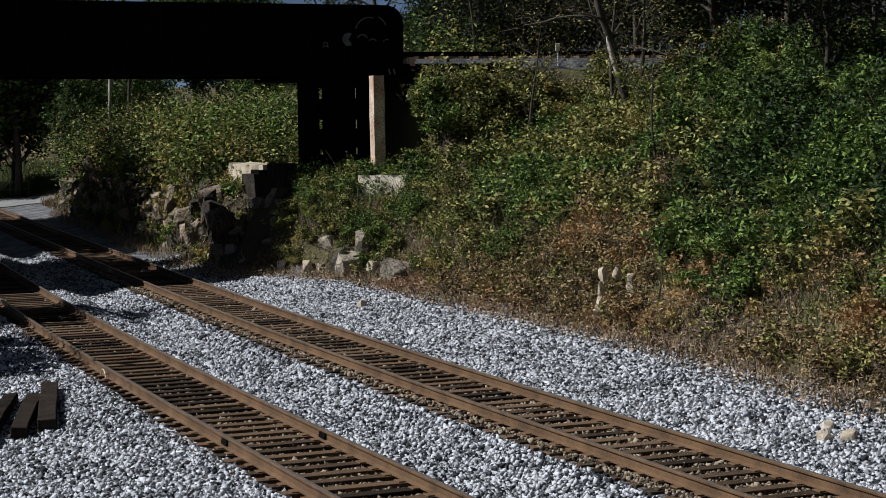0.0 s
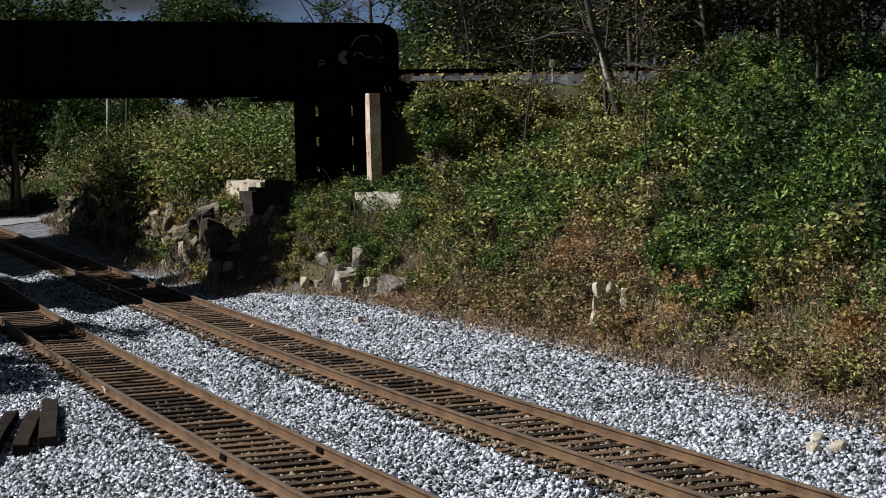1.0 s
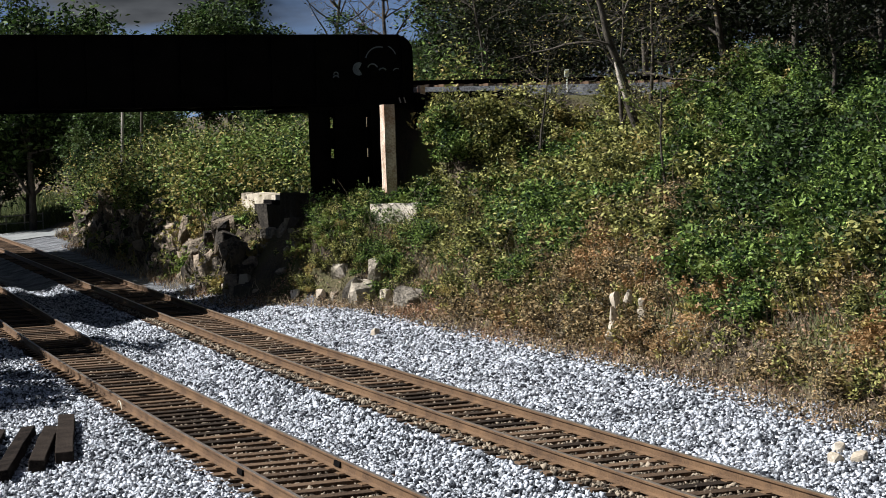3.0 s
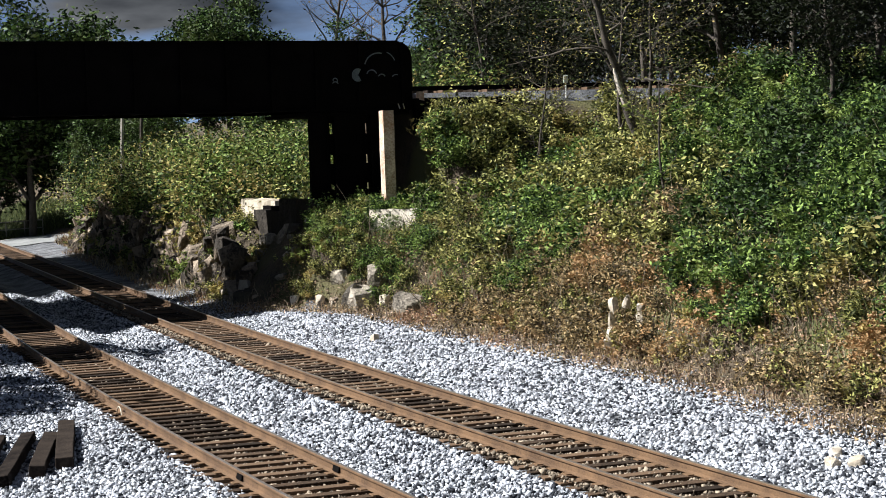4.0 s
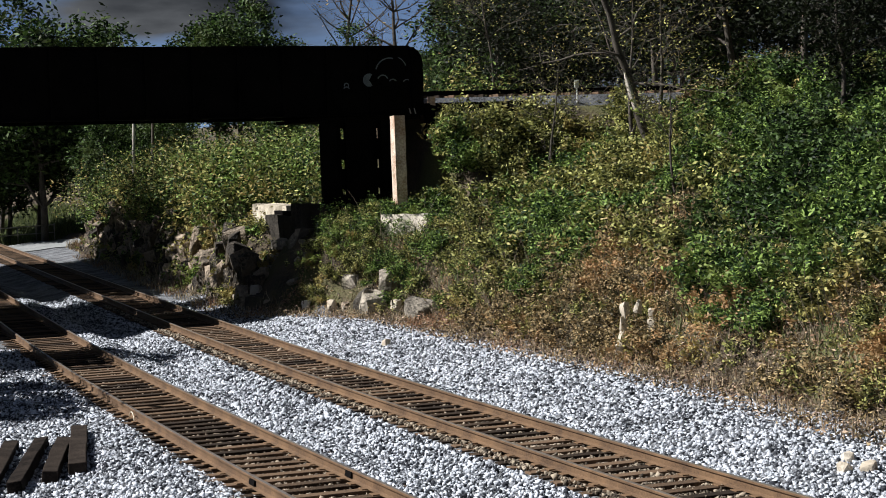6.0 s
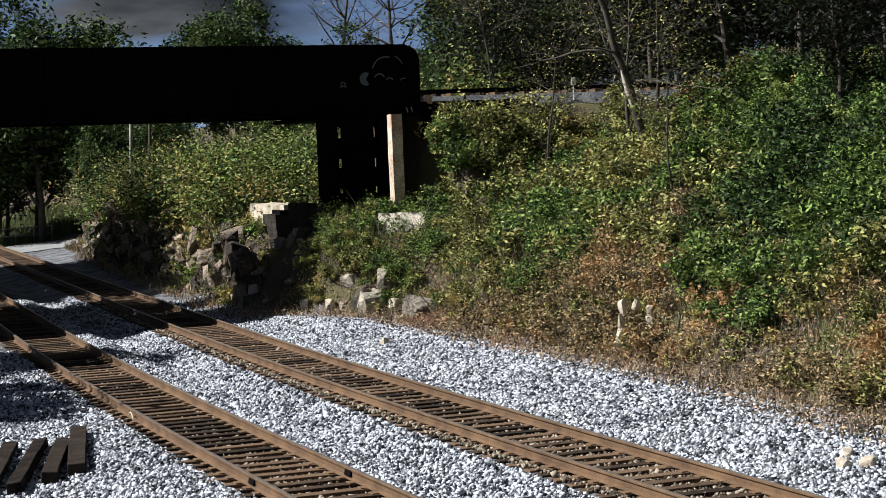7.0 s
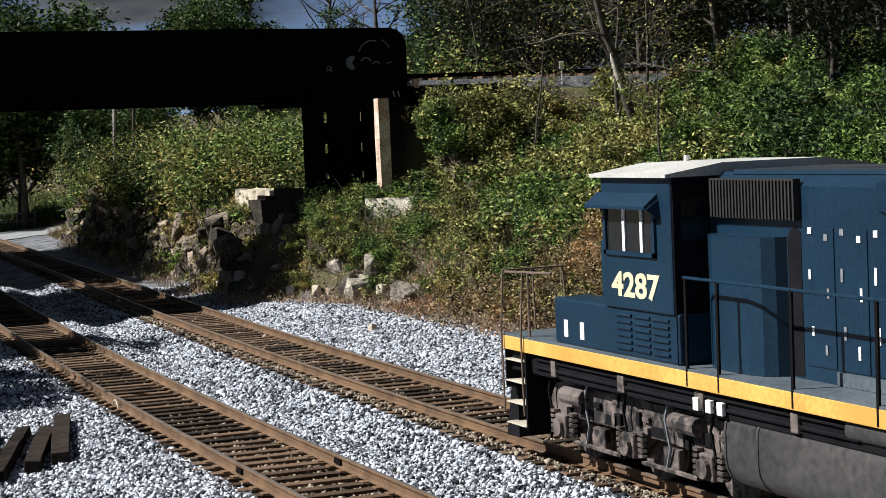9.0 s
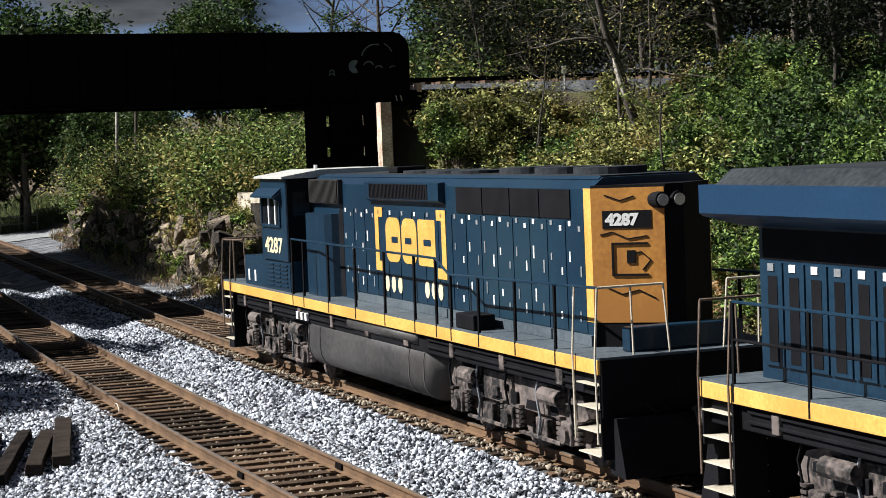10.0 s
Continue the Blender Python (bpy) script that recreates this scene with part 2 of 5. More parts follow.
def empty(name, m, label, category, group="", kind=""):
    ob = new(name)
    ob.empty_display_size = 0.2
    ob.matrix_basis = m
    return tagged(ob, label, category, group, kind)


# ---- plan ----
NEAR, FAR, GAUGE = 8.35, 12.95, 1.505
BEND, BEND_FROM, BEND_TO = 0.0008, 25.0, 56.0


def bend_v(y):
    y = np.asarray(y, float)
    d = np.clip(y - BEND_FROM, 0, BEND_TO - BEND_FROM)
    return BEND * (d * d + 2 * (BEND_TO - BEND_FROM) * np.maximum(0, y - BEND_TO))


def bend(y):
    return float(bend_v(y))


def slope_of(y):
    return 2 * BEND * min(max(0.0, y - BEND_FROM), BEND_TO - BEND_FROM)


FOOT_Y = (0, 26, 31, 38, 46, 51, 53.5, 56, 58, 62, 66, 78, 112, 140, 400)
FOOT_X = (17.4, 17.9, 18.6, 18.8, 18.8, 19.0, 18.2, 16.7, 16.1, 16.4, 16.8, 17.6, 20.2, 23.0, 30)


def sstep(a, b, v):
    t = np.clip((v - a) / (b - a), 0, 1)
    return t * t * (3 - 2 * t)


def ground_z(x, y):
    x, y = np.asarray(x, float), np.asarray(y, float)
    foot = np.interp(y, FOOT_Y, FOOT_X)
    d = np.maximum(0, x - foot)
    gentle = 0.95 * sstep(0, 1.4, d) + 0.50 * np.maximum(0, d - 0.6)
    under = sstep(55.8, 57.2, y) * (1 - sstep(61.8, 63.2, y))
    steep = (2.2 + 0.7 * sstep(55.4, 57.6, y) - 0.65 * sstep(60.3, 61.3, y) * (1 - sstep(66.6, 68.0, y))) * sstep(0, 1.5 + 1.7 * under, d) + 0.10 * np.maximum(0, d - 1.4)
    k = sstep(49, 56, y)
    z = gentle * (1 - k) + steep * k
    z = np.minimum(z, 6.2 + 0.06 * np.maximum(0, x - 30))
    z = z * (1 - sstep(96, 110, y) * (1 - sstep(23, 32, x)) * 0.85)
    bank = 6.35 - np.maximum(0, np.abs(y - 60.6) - 2.6) * 0.75
    bank = np.where(x > 22.6, bank, -9)
    z = np.maximum(z, bank)
    rel = x - bend_v(y)
    flat = -0.27 + 0.09 * (1 - sstep(7.15, 7.5, rel)) - 0.07 * (1 - sstep(4.5, 6.6, rel)) + 0.09 * sstep(9.15, 9.4, rel) * (1 - sstep(9.6, 10.6, rel)) \
        - 0.14 * sstep(9.7, 10.4, rel) * (1 - sstep(10.5, 11.5, rel)) + 0.06 * sstep(11.2, 11.6, rel) * (1 - sstep(11.9, 12.1, rel)) + 0.09 * sstep(13.8, 14.1, rel)
    wob = 0.05 * np.sin(x * 1.7 + y * 0.9) * np.cos(y * 1.3 - x * 0.6)
    far = sstep(120, 400, y) * 2.0
    return flat + z + wob * np.minimum(1, d + 0.15) + 0.15 * sstep(14.4, 16.2, x - bend_v(y)) + far


def grid_mesh(name, xs, ys, zf, mats, pick=None):
    X, Y = np.meshgrid(xs, ys, indexing="ij")
    Z = zf(X, Y)
    nx, ny = len(xs), len(ys)
    co = np.stack([X, Y, Z], -1).reshape(-1, 3)
    i = (np.arange(nx - 1)[:, None] * ny + np.arange(ny - 1)[None]).ravel()
    faces = np.stack([i, i + ny, i + ny + 1, i + 1], 1)
    me = bpy.data.meshes.new(name)
    me.from_pydata(co.tolist(), [], faces.tolist())
    for m in mats:
        me.materials.append(m)
    if pick is not None:
        c = co[faces].mean(1)
        me.polygons.foreach_set("material_index", pick(c[:, 0], c[:, 1]).astype(np.int32))
    me.polygons.foreach_set("use_smooth", [True] * len(faces))
    me.update()
    return me


xs = np.unique(np.concatenate([np.linspace(-400, -30, 14), np.linspace(-30, 4, 30), np.arange(4, 40, 0.3), np.linspace(40, 80, 40), np.linspace(80, 700, 24)]))
ys = np.unique(np.concatenate([np.linspace(-300, 0, 16), np.linspace(0, 20, 20), np.arange(20, 72, 0.35), np.arange(72, 130, 1.0), np.linspace(130, 1500, 40)]))


def ground_kind(x, y):
    foot = np.interp(y, FOOT_Y, FOOT_X)
    edge = 0.35 * np.sin(y * 2.1) + 0.2 * np.sin(y * 5.3)
    soil = (x > foot + 0.05 + 0.4 * edge) | (y > 118) | (x < -6)
    rel = x - bend_v(y)
    oily = (np.abs(rel - NEAR) < 1.05) | (np.abs(rel - FAR) < 1.05)
    return np.where(soil, 1, np.where(oily, 2, 0))


ground = tagged(new("ground", grid_mesh("ground", xs, ys, ground_z, [M_gravel, M_soil, M_oily], ground_kind)),
                "grey gravel track bed with a brushy earth bank", "ground", kind="structure")


# ---- tracks ----
def rail_outline():
    return [(-0.07, -0.172), (0.07, -0.172), (0.07, -0.160), (0.012, -0.140), (0.010, -0.045), (0.036, -0.035), (0.036, -0.006),
            (0.028, 0.0), (-0.028, 0.0), (-0.036, -0.006), (-0.036, -0.035), (-0.010, -0.045), (-0.012, -0.140), (-0.07, -0.160)]


def swept(outline, a, y0, y1, step):
    bm = bmesh.new()
    rings = []
    n = int((y1 - y0) / step)
    for i in range(n + 1):
        y = y0 + (y1 - y0) * i / n
        x = a + bend(y)
        rings.append([bm.verts.new((x + u, y, v)) for u, v in outline])
    for p, q in zip(rings, rings[1:]):
        for j in range(len(outline)):
            k = (j + 1) % len(outline)
            bm.faces.new((p[j], p[k], q[k], q[j]))
    bm.faces.new(rings[0][::-1])
    bm.faces.new(rings[-1])
    bmesh.ops.recalc_face_normals(bm, faces=bm.faces)
    return bm


tie_bm = boxed((-1.3, -0.115, -0.36), (1.3, 0.115, -0.172), 0.012)
TIE_ME = mesh_from("sleeper", tie_bm, M_tie)
PLATE_ME = mesh_from("tie_plate", boxed((-0.17, -0.09, -0.176), (0.17, 0.09, -0.158), 0.004), M_railrust)


def railway_track(name, a, label):
    top = empty(name, Matrix(), label, "railway track", "parallel tracks", "structure")
    for side in (-1, 1):
        r = part("rail", swept(rail_outline(), a + side * GAUGE / 2, -20, 150, 2.0), M_railrust, top, "rusty brown steel rail")
        part("running_surface", swept([(-0.026, -0.004), (0.026, -0.004), (0.026, 0.003), (-0.026, 0.003)], a + side * GAUGE / 2, -20, 150, 2.0), M_railtop, r, "worn shiny rail head")
    rnd = random.Random(a)
    for i in range(230):
        y = 6 + i * 0.52
        turn = math.degrees(-math.atan(slope_of(y))) + rnd.uniform(-1.2, 1.2)
        m = pose(a + bend(y) + rnd.uniform(-0.05, 0.05), y, rnd.uniform(-0.008, 0.0), 0, 0, turn)
        shared("sleeper", TIE_ME, top, m)
        if y < 70:
            for side in (-1, 1):
                shared("tie_plate", PLATE_ME, top, pose(a + bend(y) + side * GAUGE / 2, y, 0, 0, 0, turn))
    return top


near_track = railway_track("near_track", NEAR, "rusty rails on worn dark wooden sleepers in fouled ballast")
far_track = railway_track("far_track", FAR, "rusty rails on brown wooden sleepers beside the bank")


def joint_bar(track, a, y):
    bm = bmesh.new()
    for s in (-1, 1):
        prism(bm, [(s * 0.014, -0.135), (s * 0.05, -0.13), (s * 0.035, -0.05), (s * 0.014, -0.045)], y - 0.14, y + 0.14)
    for v in bm.verts:
        v.co.x += a + bend(y)
    part("joint_bar", bm, M_black, track, "dark insulated joint bar")


bond = bmesh.new()
for k in range(10):
    a0, a1 = radians(18 * k), radians(18 * (k + 1))
    rod(bond, (NEAR - GAUGE / 2 - 0.10 + bend(36), 36 + 0.22 * math.cos(a0), -0.22 + 0.20 * math.sin(a0)), (NEAR - GAUGE / 2 - 0.10 + bend(36), 36 + 0.22 * math.cos(a1), -0.22 + 0.20 * math.sin(a1)), 0.012, 6)
part("bond_wire", bond, M_steelrail, near_track, "pale looped bond wire")
joint_bar(near_track, NEAR - GAUGE / 2, 27.35)
joint_bar(near_track, NEAR + GAUGE / 2, 27.2)



# ---- girder bridge and the upper line ----
BY = 58.0    # the bridge's near face


def girder_outline(x0, x1, z0, z1, r):
    pts = [(x0, z0), (x1 - 0.05, z0), (x1, z0 + 0.05)]
    for i in range(9):
        a = radians(90 * i / 8)
        pts.append((x1 - r + r * math.cos(a), z1 - r + r * math.sin(a)))
    pts.append((x0, z1))
    return pts


def girder(y, thick):
    bm = bmesh.new()
    prism(bm, girder_outline(-40, 22.58, 6.16, 8.42, 0.55), y, y + thick)
    return bm


bridge = empty("railway_bridge", pose(22, BY, 6.2, 0, 0.45, 0) @ pose(-22, -BY, -6.2), "black riveted plate girder railway bridge over the tracks", "bridge")
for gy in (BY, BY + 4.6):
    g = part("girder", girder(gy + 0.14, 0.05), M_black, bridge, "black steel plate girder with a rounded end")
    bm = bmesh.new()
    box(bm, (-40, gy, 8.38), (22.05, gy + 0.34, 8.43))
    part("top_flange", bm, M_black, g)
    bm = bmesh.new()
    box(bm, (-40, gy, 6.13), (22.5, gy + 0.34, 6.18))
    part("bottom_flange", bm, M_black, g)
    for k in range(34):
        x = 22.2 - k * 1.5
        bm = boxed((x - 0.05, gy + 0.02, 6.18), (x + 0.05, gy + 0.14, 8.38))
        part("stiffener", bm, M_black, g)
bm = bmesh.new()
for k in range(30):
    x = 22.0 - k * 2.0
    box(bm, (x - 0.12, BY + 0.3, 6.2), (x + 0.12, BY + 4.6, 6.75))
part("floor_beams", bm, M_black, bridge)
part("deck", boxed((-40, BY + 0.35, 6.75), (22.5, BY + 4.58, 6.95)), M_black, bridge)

# faded painted marks on the girder's end panel
face_y = BY + 0.131


def painted(name, outline, mat=None, depth=0.006):
    bm = bmesh.new()
    prism(bm, outline, face_y - 0.13 - depth, face_y - 0.13)
    return part(name, bm, mat or M_paint, bridge, "faded paint mark")


def arc_band(cx, cz, r, w, a0, a1, n=10):
    out = []
    for i in range(n + 1):
        a = radians(a0 + (a1 - a0) * i / n)
        out.append((cx + r * math.cos(a), cz + r * math.sin(a)))
    for i in range(n, -1, -1):
        a = radians(a0 + (a1 - a0) * i / n)
        out.append((cx + (r - w) * math.cos(a), cz + (r - w) * math.sin(a)))
    return out


for spec in ((20.62, 7.30, 0.22, 0.20, 60, 300), (21.35, 7.52, 0.52, 0.04, 75, 165), (21.5, 7.62, 0.46, 0.03, 20, 70),
             (21.1, 7.28, 0.20, 0.04, 20, 160), (21.45, 7.18, 0.16, 0.04, 30, 150), (21.95, 7.16, 0.16, 0.03, 60, 150),
             (19.82, 7.13, 0.09, 0.03, -60, 200), (19.82, 6.98, 0.12, 0.03, 20, 160)):
    painted("paint_mark", arc_band(*spec))

# steel tower under the girder's end
pier = empty("bridge_pier", pose(0.12, 0, 0), "black steel tower pier on a stone footing", "bridge pier")
PIER_HOLES = ((5.40, 5.88), (4.38, 4.78), (3.46, 3.80))
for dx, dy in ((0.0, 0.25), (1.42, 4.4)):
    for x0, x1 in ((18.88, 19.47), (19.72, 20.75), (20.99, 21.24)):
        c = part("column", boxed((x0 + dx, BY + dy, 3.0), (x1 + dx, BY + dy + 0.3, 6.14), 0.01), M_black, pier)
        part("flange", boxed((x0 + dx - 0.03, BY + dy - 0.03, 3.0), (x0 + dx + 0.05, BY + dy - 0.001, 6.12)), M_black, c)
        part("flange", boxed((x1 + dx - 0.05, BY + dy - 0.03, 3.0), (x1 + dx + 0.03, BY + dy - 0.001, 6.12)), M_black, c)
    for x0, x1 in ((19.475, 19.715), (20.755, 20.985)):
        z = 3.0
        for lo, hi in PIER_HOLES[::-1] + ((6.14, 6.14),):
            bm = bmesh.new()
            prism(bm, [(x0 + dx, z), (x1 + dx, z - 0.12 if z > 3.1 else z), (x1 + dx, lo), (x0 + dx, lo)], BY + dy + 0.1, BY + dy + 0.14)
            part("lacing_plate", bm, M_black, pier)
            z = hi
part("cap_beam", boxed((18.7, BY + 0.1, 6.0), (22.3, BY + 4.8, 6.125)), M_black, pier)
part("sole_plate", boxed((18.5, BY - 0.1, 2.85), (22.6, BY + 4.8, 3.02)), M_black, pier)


def rough_block(name, lo, hi, mat, label, category, seed, cuts=4, amp=0.05):
    bm = boxed((0, 0, 0), (1, 1, 1))
    bmesh.ops.subdivide_edges(bm, edges=bm.edges[:], cuts=cuts, use_grid_fill=True)
    for v in bm.verts:
        p = Vector([lo[i] + v.co[i] * (hi[i] - lo[i]) for i in range(3)])
        nn = noise.noise_vector(p * 2.3 + Vector((seed, 0, 0)))
        v.co = p + nn * amp
    ob = new(name, mesh_from(name, bm, mat))
    return tagged(ob, label, category)


rough_block("stone_footing", (18.4, BY - 0.15, 1.9), (22.7, BY + 5.2, 2.87), M_shadestone, "stone footing under the steel pier, darkened for bridge shade", "footing", 3)
rough_block("concrete_footing", (18.80, BY + 1.7, 1.9), (19.6, BY + 8.2, 3.20), M_concrete, "long weathered concrete footing beside the pier", "footing", 5, 7, 0.06)
# Near end of the footing, with the bridge's shade in its colour.
rough_block("concrete_ledge", (18.25, BY - 0.2, 2.5), (18.95, BY + 1.66, 3.30), M_shadestone, "concrete ledge darkened for the shade of the bridge", "concrete block", 6)
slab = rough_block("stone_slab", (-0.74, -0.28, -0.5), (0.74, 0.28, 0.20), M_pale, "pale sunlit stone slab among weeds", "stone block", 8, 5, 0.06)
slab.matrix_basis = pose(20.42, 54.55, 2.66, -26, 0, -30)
rough_block("concrete_post", (20.42, BY - 2.8, 2.3), (20.78, BY - 2.4, 6.06), M_post, "upright weathered concrete post with rust stains", "post", 11, 5, 0.02)
rough_block("bearing_post", (22.72, BY - 0.1, 6.0), (22.90, BY + 0.15, 6.72), M_post, "short rust-stained post at the bridge end", "post", 12, 2, 0.012)
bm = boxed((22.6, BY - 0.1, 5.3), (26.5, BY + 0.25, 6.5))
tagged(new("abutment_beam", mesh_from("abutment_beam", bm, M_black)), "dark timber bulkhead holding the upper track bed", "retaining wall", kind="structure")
bm = bmesh.new()
for k in range(2):
    rod(bm, (22.05 + k * 0.17, BY - 0.02, 6.16), (22.0 + k * 0.17, BY - 0.02, 6.34), 0.02, 6)
tagged(new("anchor_bolts", mesh_from("anchor_bolts", bm, M_pole)), "pair of pale anchor bolts on the girder seat", "bolt")

upper = empty("upper_track", Matrix(), "upper railway track on ballast beside the bridge", "railway track", kind="structure")
for yy in (BY + 1.5, BY + 3.0):
    part("rail", boxed((22.6, yy - 0.035, 6.78), (70, yy + 0.035, 6.95), 0.01), M_black, upper)
bm = bmesh.new()
prism(bm, [(BY + 0.0, 6.2), (BY + 5.2, 6.2), (BY + 4.4, 6.68), (BY + 0.45, 6.68)], 22.65, 70, "x")
part("ballast_bed", bm, M_gravel, upper, "light grey ballast shoulder")
for k in range(24):
    part("sleeper", boxed((22.9 + k * 0.55, BY + 0.95, 6.62), (23.12 + k * 0.55, BY + 3.55, 6.79)), M_tie, upper)

# ---- foliage ----
rng = np.random.default_rng(7)


def leaf_mesh(name, centers, size, mat, droop=0.3, rnd=None, wide=0.21):
    """Folded leaf blades, four corners each, turned at random round their centres."""
    rnd = rnd or rng
    n = len(centers)
    d = rnd.normal(size=(n, 3))
    d[:, 2] = d[:, 2] * 0.5 - droop
    d /= np.linalg.norm(d, axis=1, keepdims=True)
    s = np.cross(d, rnd.normal(size=(n, 3)))
    s /= np.linalg.norm(s, axis=1, keepdims=True)
    ln = size * rnd.uniform(0.6, 1.4, (n, 1))
    nn = np.cross(d, s)
    a = centers - d * ln * 0.5
    b = centers + s * ln * wide + nn * ln * 0.08
    c = centers + d * ln * 0.5
    e = centers - s * ln * wide + nn * ln * 0.08
    co = np.stack([a, b, c, e], 1).reshape(-1, 3)
    me = bpy.data.meshes.new(name)
    me.vertices.add(4 * n)
    me.vertices.foreach_set("co", co.ravel())
    me.loops.add(4 * n)
    me.loops.foreach_set("vertex_index", np.arange(4 * n, dtype=np.int32))
    me.polygons.add(n)
    me.polygons.foreach_set("loop_start", np.arange(0, 4 * n, 4, dtype=np.int32))
    me.update(calc_edges=True)
    me.materials.append(mat)
    return me


def stems_mesh(name, paths, mat):
    """Tapered square-section stems along paths of (point, radius)."""
    vs, fs = [], []
    for path in paths:
        base = len(vs)
        n = 6 if path[0][1] > 0.05 else 3
        for i, (p, r) in enumerate(path):
            q = path[min(i + 1, len(path) - 1)][0] - path[max(i - 1, 0)][0]
            q = q.normalized() if q.length else Vector((0, 0, 1))
            u = q.orthogonal().normalized()
            w = q.cross(u)
            for k in range(n):
                a = k * math.tau / n
                vs.append(tuple(p + (u * math.cos(a) + w * math.sin(a)) * r))
        for i in range(len(path) - 1):
            for k in range(n):
                k2 = (k + 1) % n
                fs.append((base + i * n + k, base + i * n + k2, base + i * n + n + k2, base + i * n + n + k))
    me = bpy.data.meshes.new(name)
    me.from_pydata(vs, [], fs)
    me.materials.append(mat)
    me.polygons.foreach_set("use_smooth", [True] * len(fs))
    me.update()
    return me


def wander(start, way, length, r0, r1, steps, rnd, jitter=0.25, lift=0.0):
    p, d = Vector(start), Vector(way).normalized()
    path = [(p.copy(), r0)]
    for i in range(steps):
        d = (d + Vector((rnd.gauss(0, jitter), rnd.gauss(0, jitter), rnd.gauss(0, jitter) + lift)) * 0.5).normalized()
        p = p + d * (length / steps)
        path.append((p.copy(), r0 + (r1 - r0) * (i + 1) / steps))
    return path


def shrub(seed, radius, height, leaves, size, mat, label, twiggy=6):
    rnd, nr = random.Random(seed), np.random.default_rng(seed)
    paths, tips = [], []
    for k in range(twiggy):
        a = rnd.uniform(0, math.tau)
        lean = rnd.uniform(0.1, 0.9)
        path = wander((rnd.uniform(-0.15, 0.15), rnd.uniform(-0.15, 0.15), -0.15), (math.cos(a) * lean, math.sin(a) * lean, 1),
                      height * rnd.uniform(0.7, 1.15), 0.018, 0.004, 6, rnd, 0.25)
        paths.append(path)
        tips += [p for p, r in path[2:]]
        for j in range(3):
            q = path[rnd.randint(2, 5)][0]
            b = wander(q, (rnd.gauss(0, 1), rnd.gauss(0, 1), rnd.uniform(0, 0.8)), radius * rnd.uniform(0.4, 0.9), 0.008, 0.003, 4, rnd, 0.3)
            paths.append(b)
            tips += [p for p, r in b[1:]]
    tips = np.array([tuple(p) for p in tips])
    c = tips[nr.integers(0, len(tips), leaves)] + nr.normal(size=(leaves, 3)) * radius * 0.11
    c[:, 2] = np.maximum(c[:, 2], 0.02)
    top = empty("shrub", Matrix(), label, "shrub", "shrubs on the bank")
    shared("branchwork", stems_mesh("branchwork", paths, M_twig), top, Matrix())
    shared("foliage", leaf_mesh("foliage", c, size, mat, 0.3, nr), top, Matrix())
    return top


def tree(seed, height, crown_r, leaves, size, mat, bark, label, base_frac=0.3, limbs=9, girth=0.16, name="tree", group="", spread=0.16, fill=0):
    rnd, nr = random.Random(seed), np.random.default_rng(seed)
    trunk = wander((0, 0, -0.3), (rnd.uniform(-0.1, 0.1), rnd.uniform(-0.1, 0.1), 1), height * 0.85, girth, girth * 0.25, 9, rnd, 0.10, 0.1)
    paths, tips = [trunk], []
    for k in range(limbs):
        i = rnd.randint(max(2, int(9 * base_frac)), 9)
        q, r = trunk[i]
        a = k * 2.4 + rnd.uniform(-0.5, 0.5)
        b = wander(q, (math.cos(a), math.sin(a), rnd.uniform(0.25, 1.1)), crown_r * rnd.uniform(0.7, 1.15), r * 0.6, 0.012, 6, rnd, 0.28, 0.1)
        paths.append(b)
        tips += [p for p, _ in b[3:]]
        for j in range(6):
            q2, r2 = b[rnd.randint(2, 6)]
            c = wander(q2, (rnd.gauss(0, 1), rnd.gauss(0, 1), rnd.uniform(-0.1, 1)), crown_r * rnd.uniform(0.25, 0.55), max(0.01, r2 * 0.6), 0.006, 4, rnd, 0.3)
            paths.append(c)
            tips += [p for p, _ in c[1:]]
            for j2 in range(2):
                q3, r3 = c[rnd.randint(1, 4)]
                e = wander(q3, (rnd.gauss(0, 1), rnd.gauss(0, 1), rnd.uniform(-0.1, 1)), crown_r * rnd.uniform(0.12, 0.3), 0.007, 0.004, 3, rnd, 0.3)
                paths.append(e)
                tips += [p for p, _ in e[1:]]
    top = empty(name, Matrix(), label, "tree", group)
    shared("trunk", stems_mesh("trunk", paths, bark), top, Matrix())
    if leaves:
        tips = np.array([tuple(p) for p in tips])
        if fill:
            v = nr.normal(size=(fill, 3))
            v *= (nr.uniform(0.35, 1.0, (fill, 1)) ** 0.5) / np.linalg.norm(v, axis=1, keepdims=True)
            tips = np.concatenate([tips[nr.integers(0, len(tips), fill)], v * (crown_r, crown_r, height * 0.34) + (0, 0, height * 0.66)])
        c = tips[nr.integers(0, len(tips), leaves)] + nr.normal(size=(leaves, 3)) * crown_r * spread
        shared("crown", leaf_mesh("crown", c, size, mat, 0.3, nr), top, Matrix())
    return top


def gz(x, y):
    return float(ground_z(x, y))


def put(proto, x, y, turn=0.0, size=1.0, sink=0.0):
    m = pose(x, y, gz(x, y) - sink, 0, 0, turn) @ Matrix.Scale(size, 4)
    ob = copy_thing(proto, Matrix())
    ob.matrix_basis = m
    return ob


def drop(ob):
    for o in (*ob.children_recursive, ob):
        bpy.data.objects.remove(o)


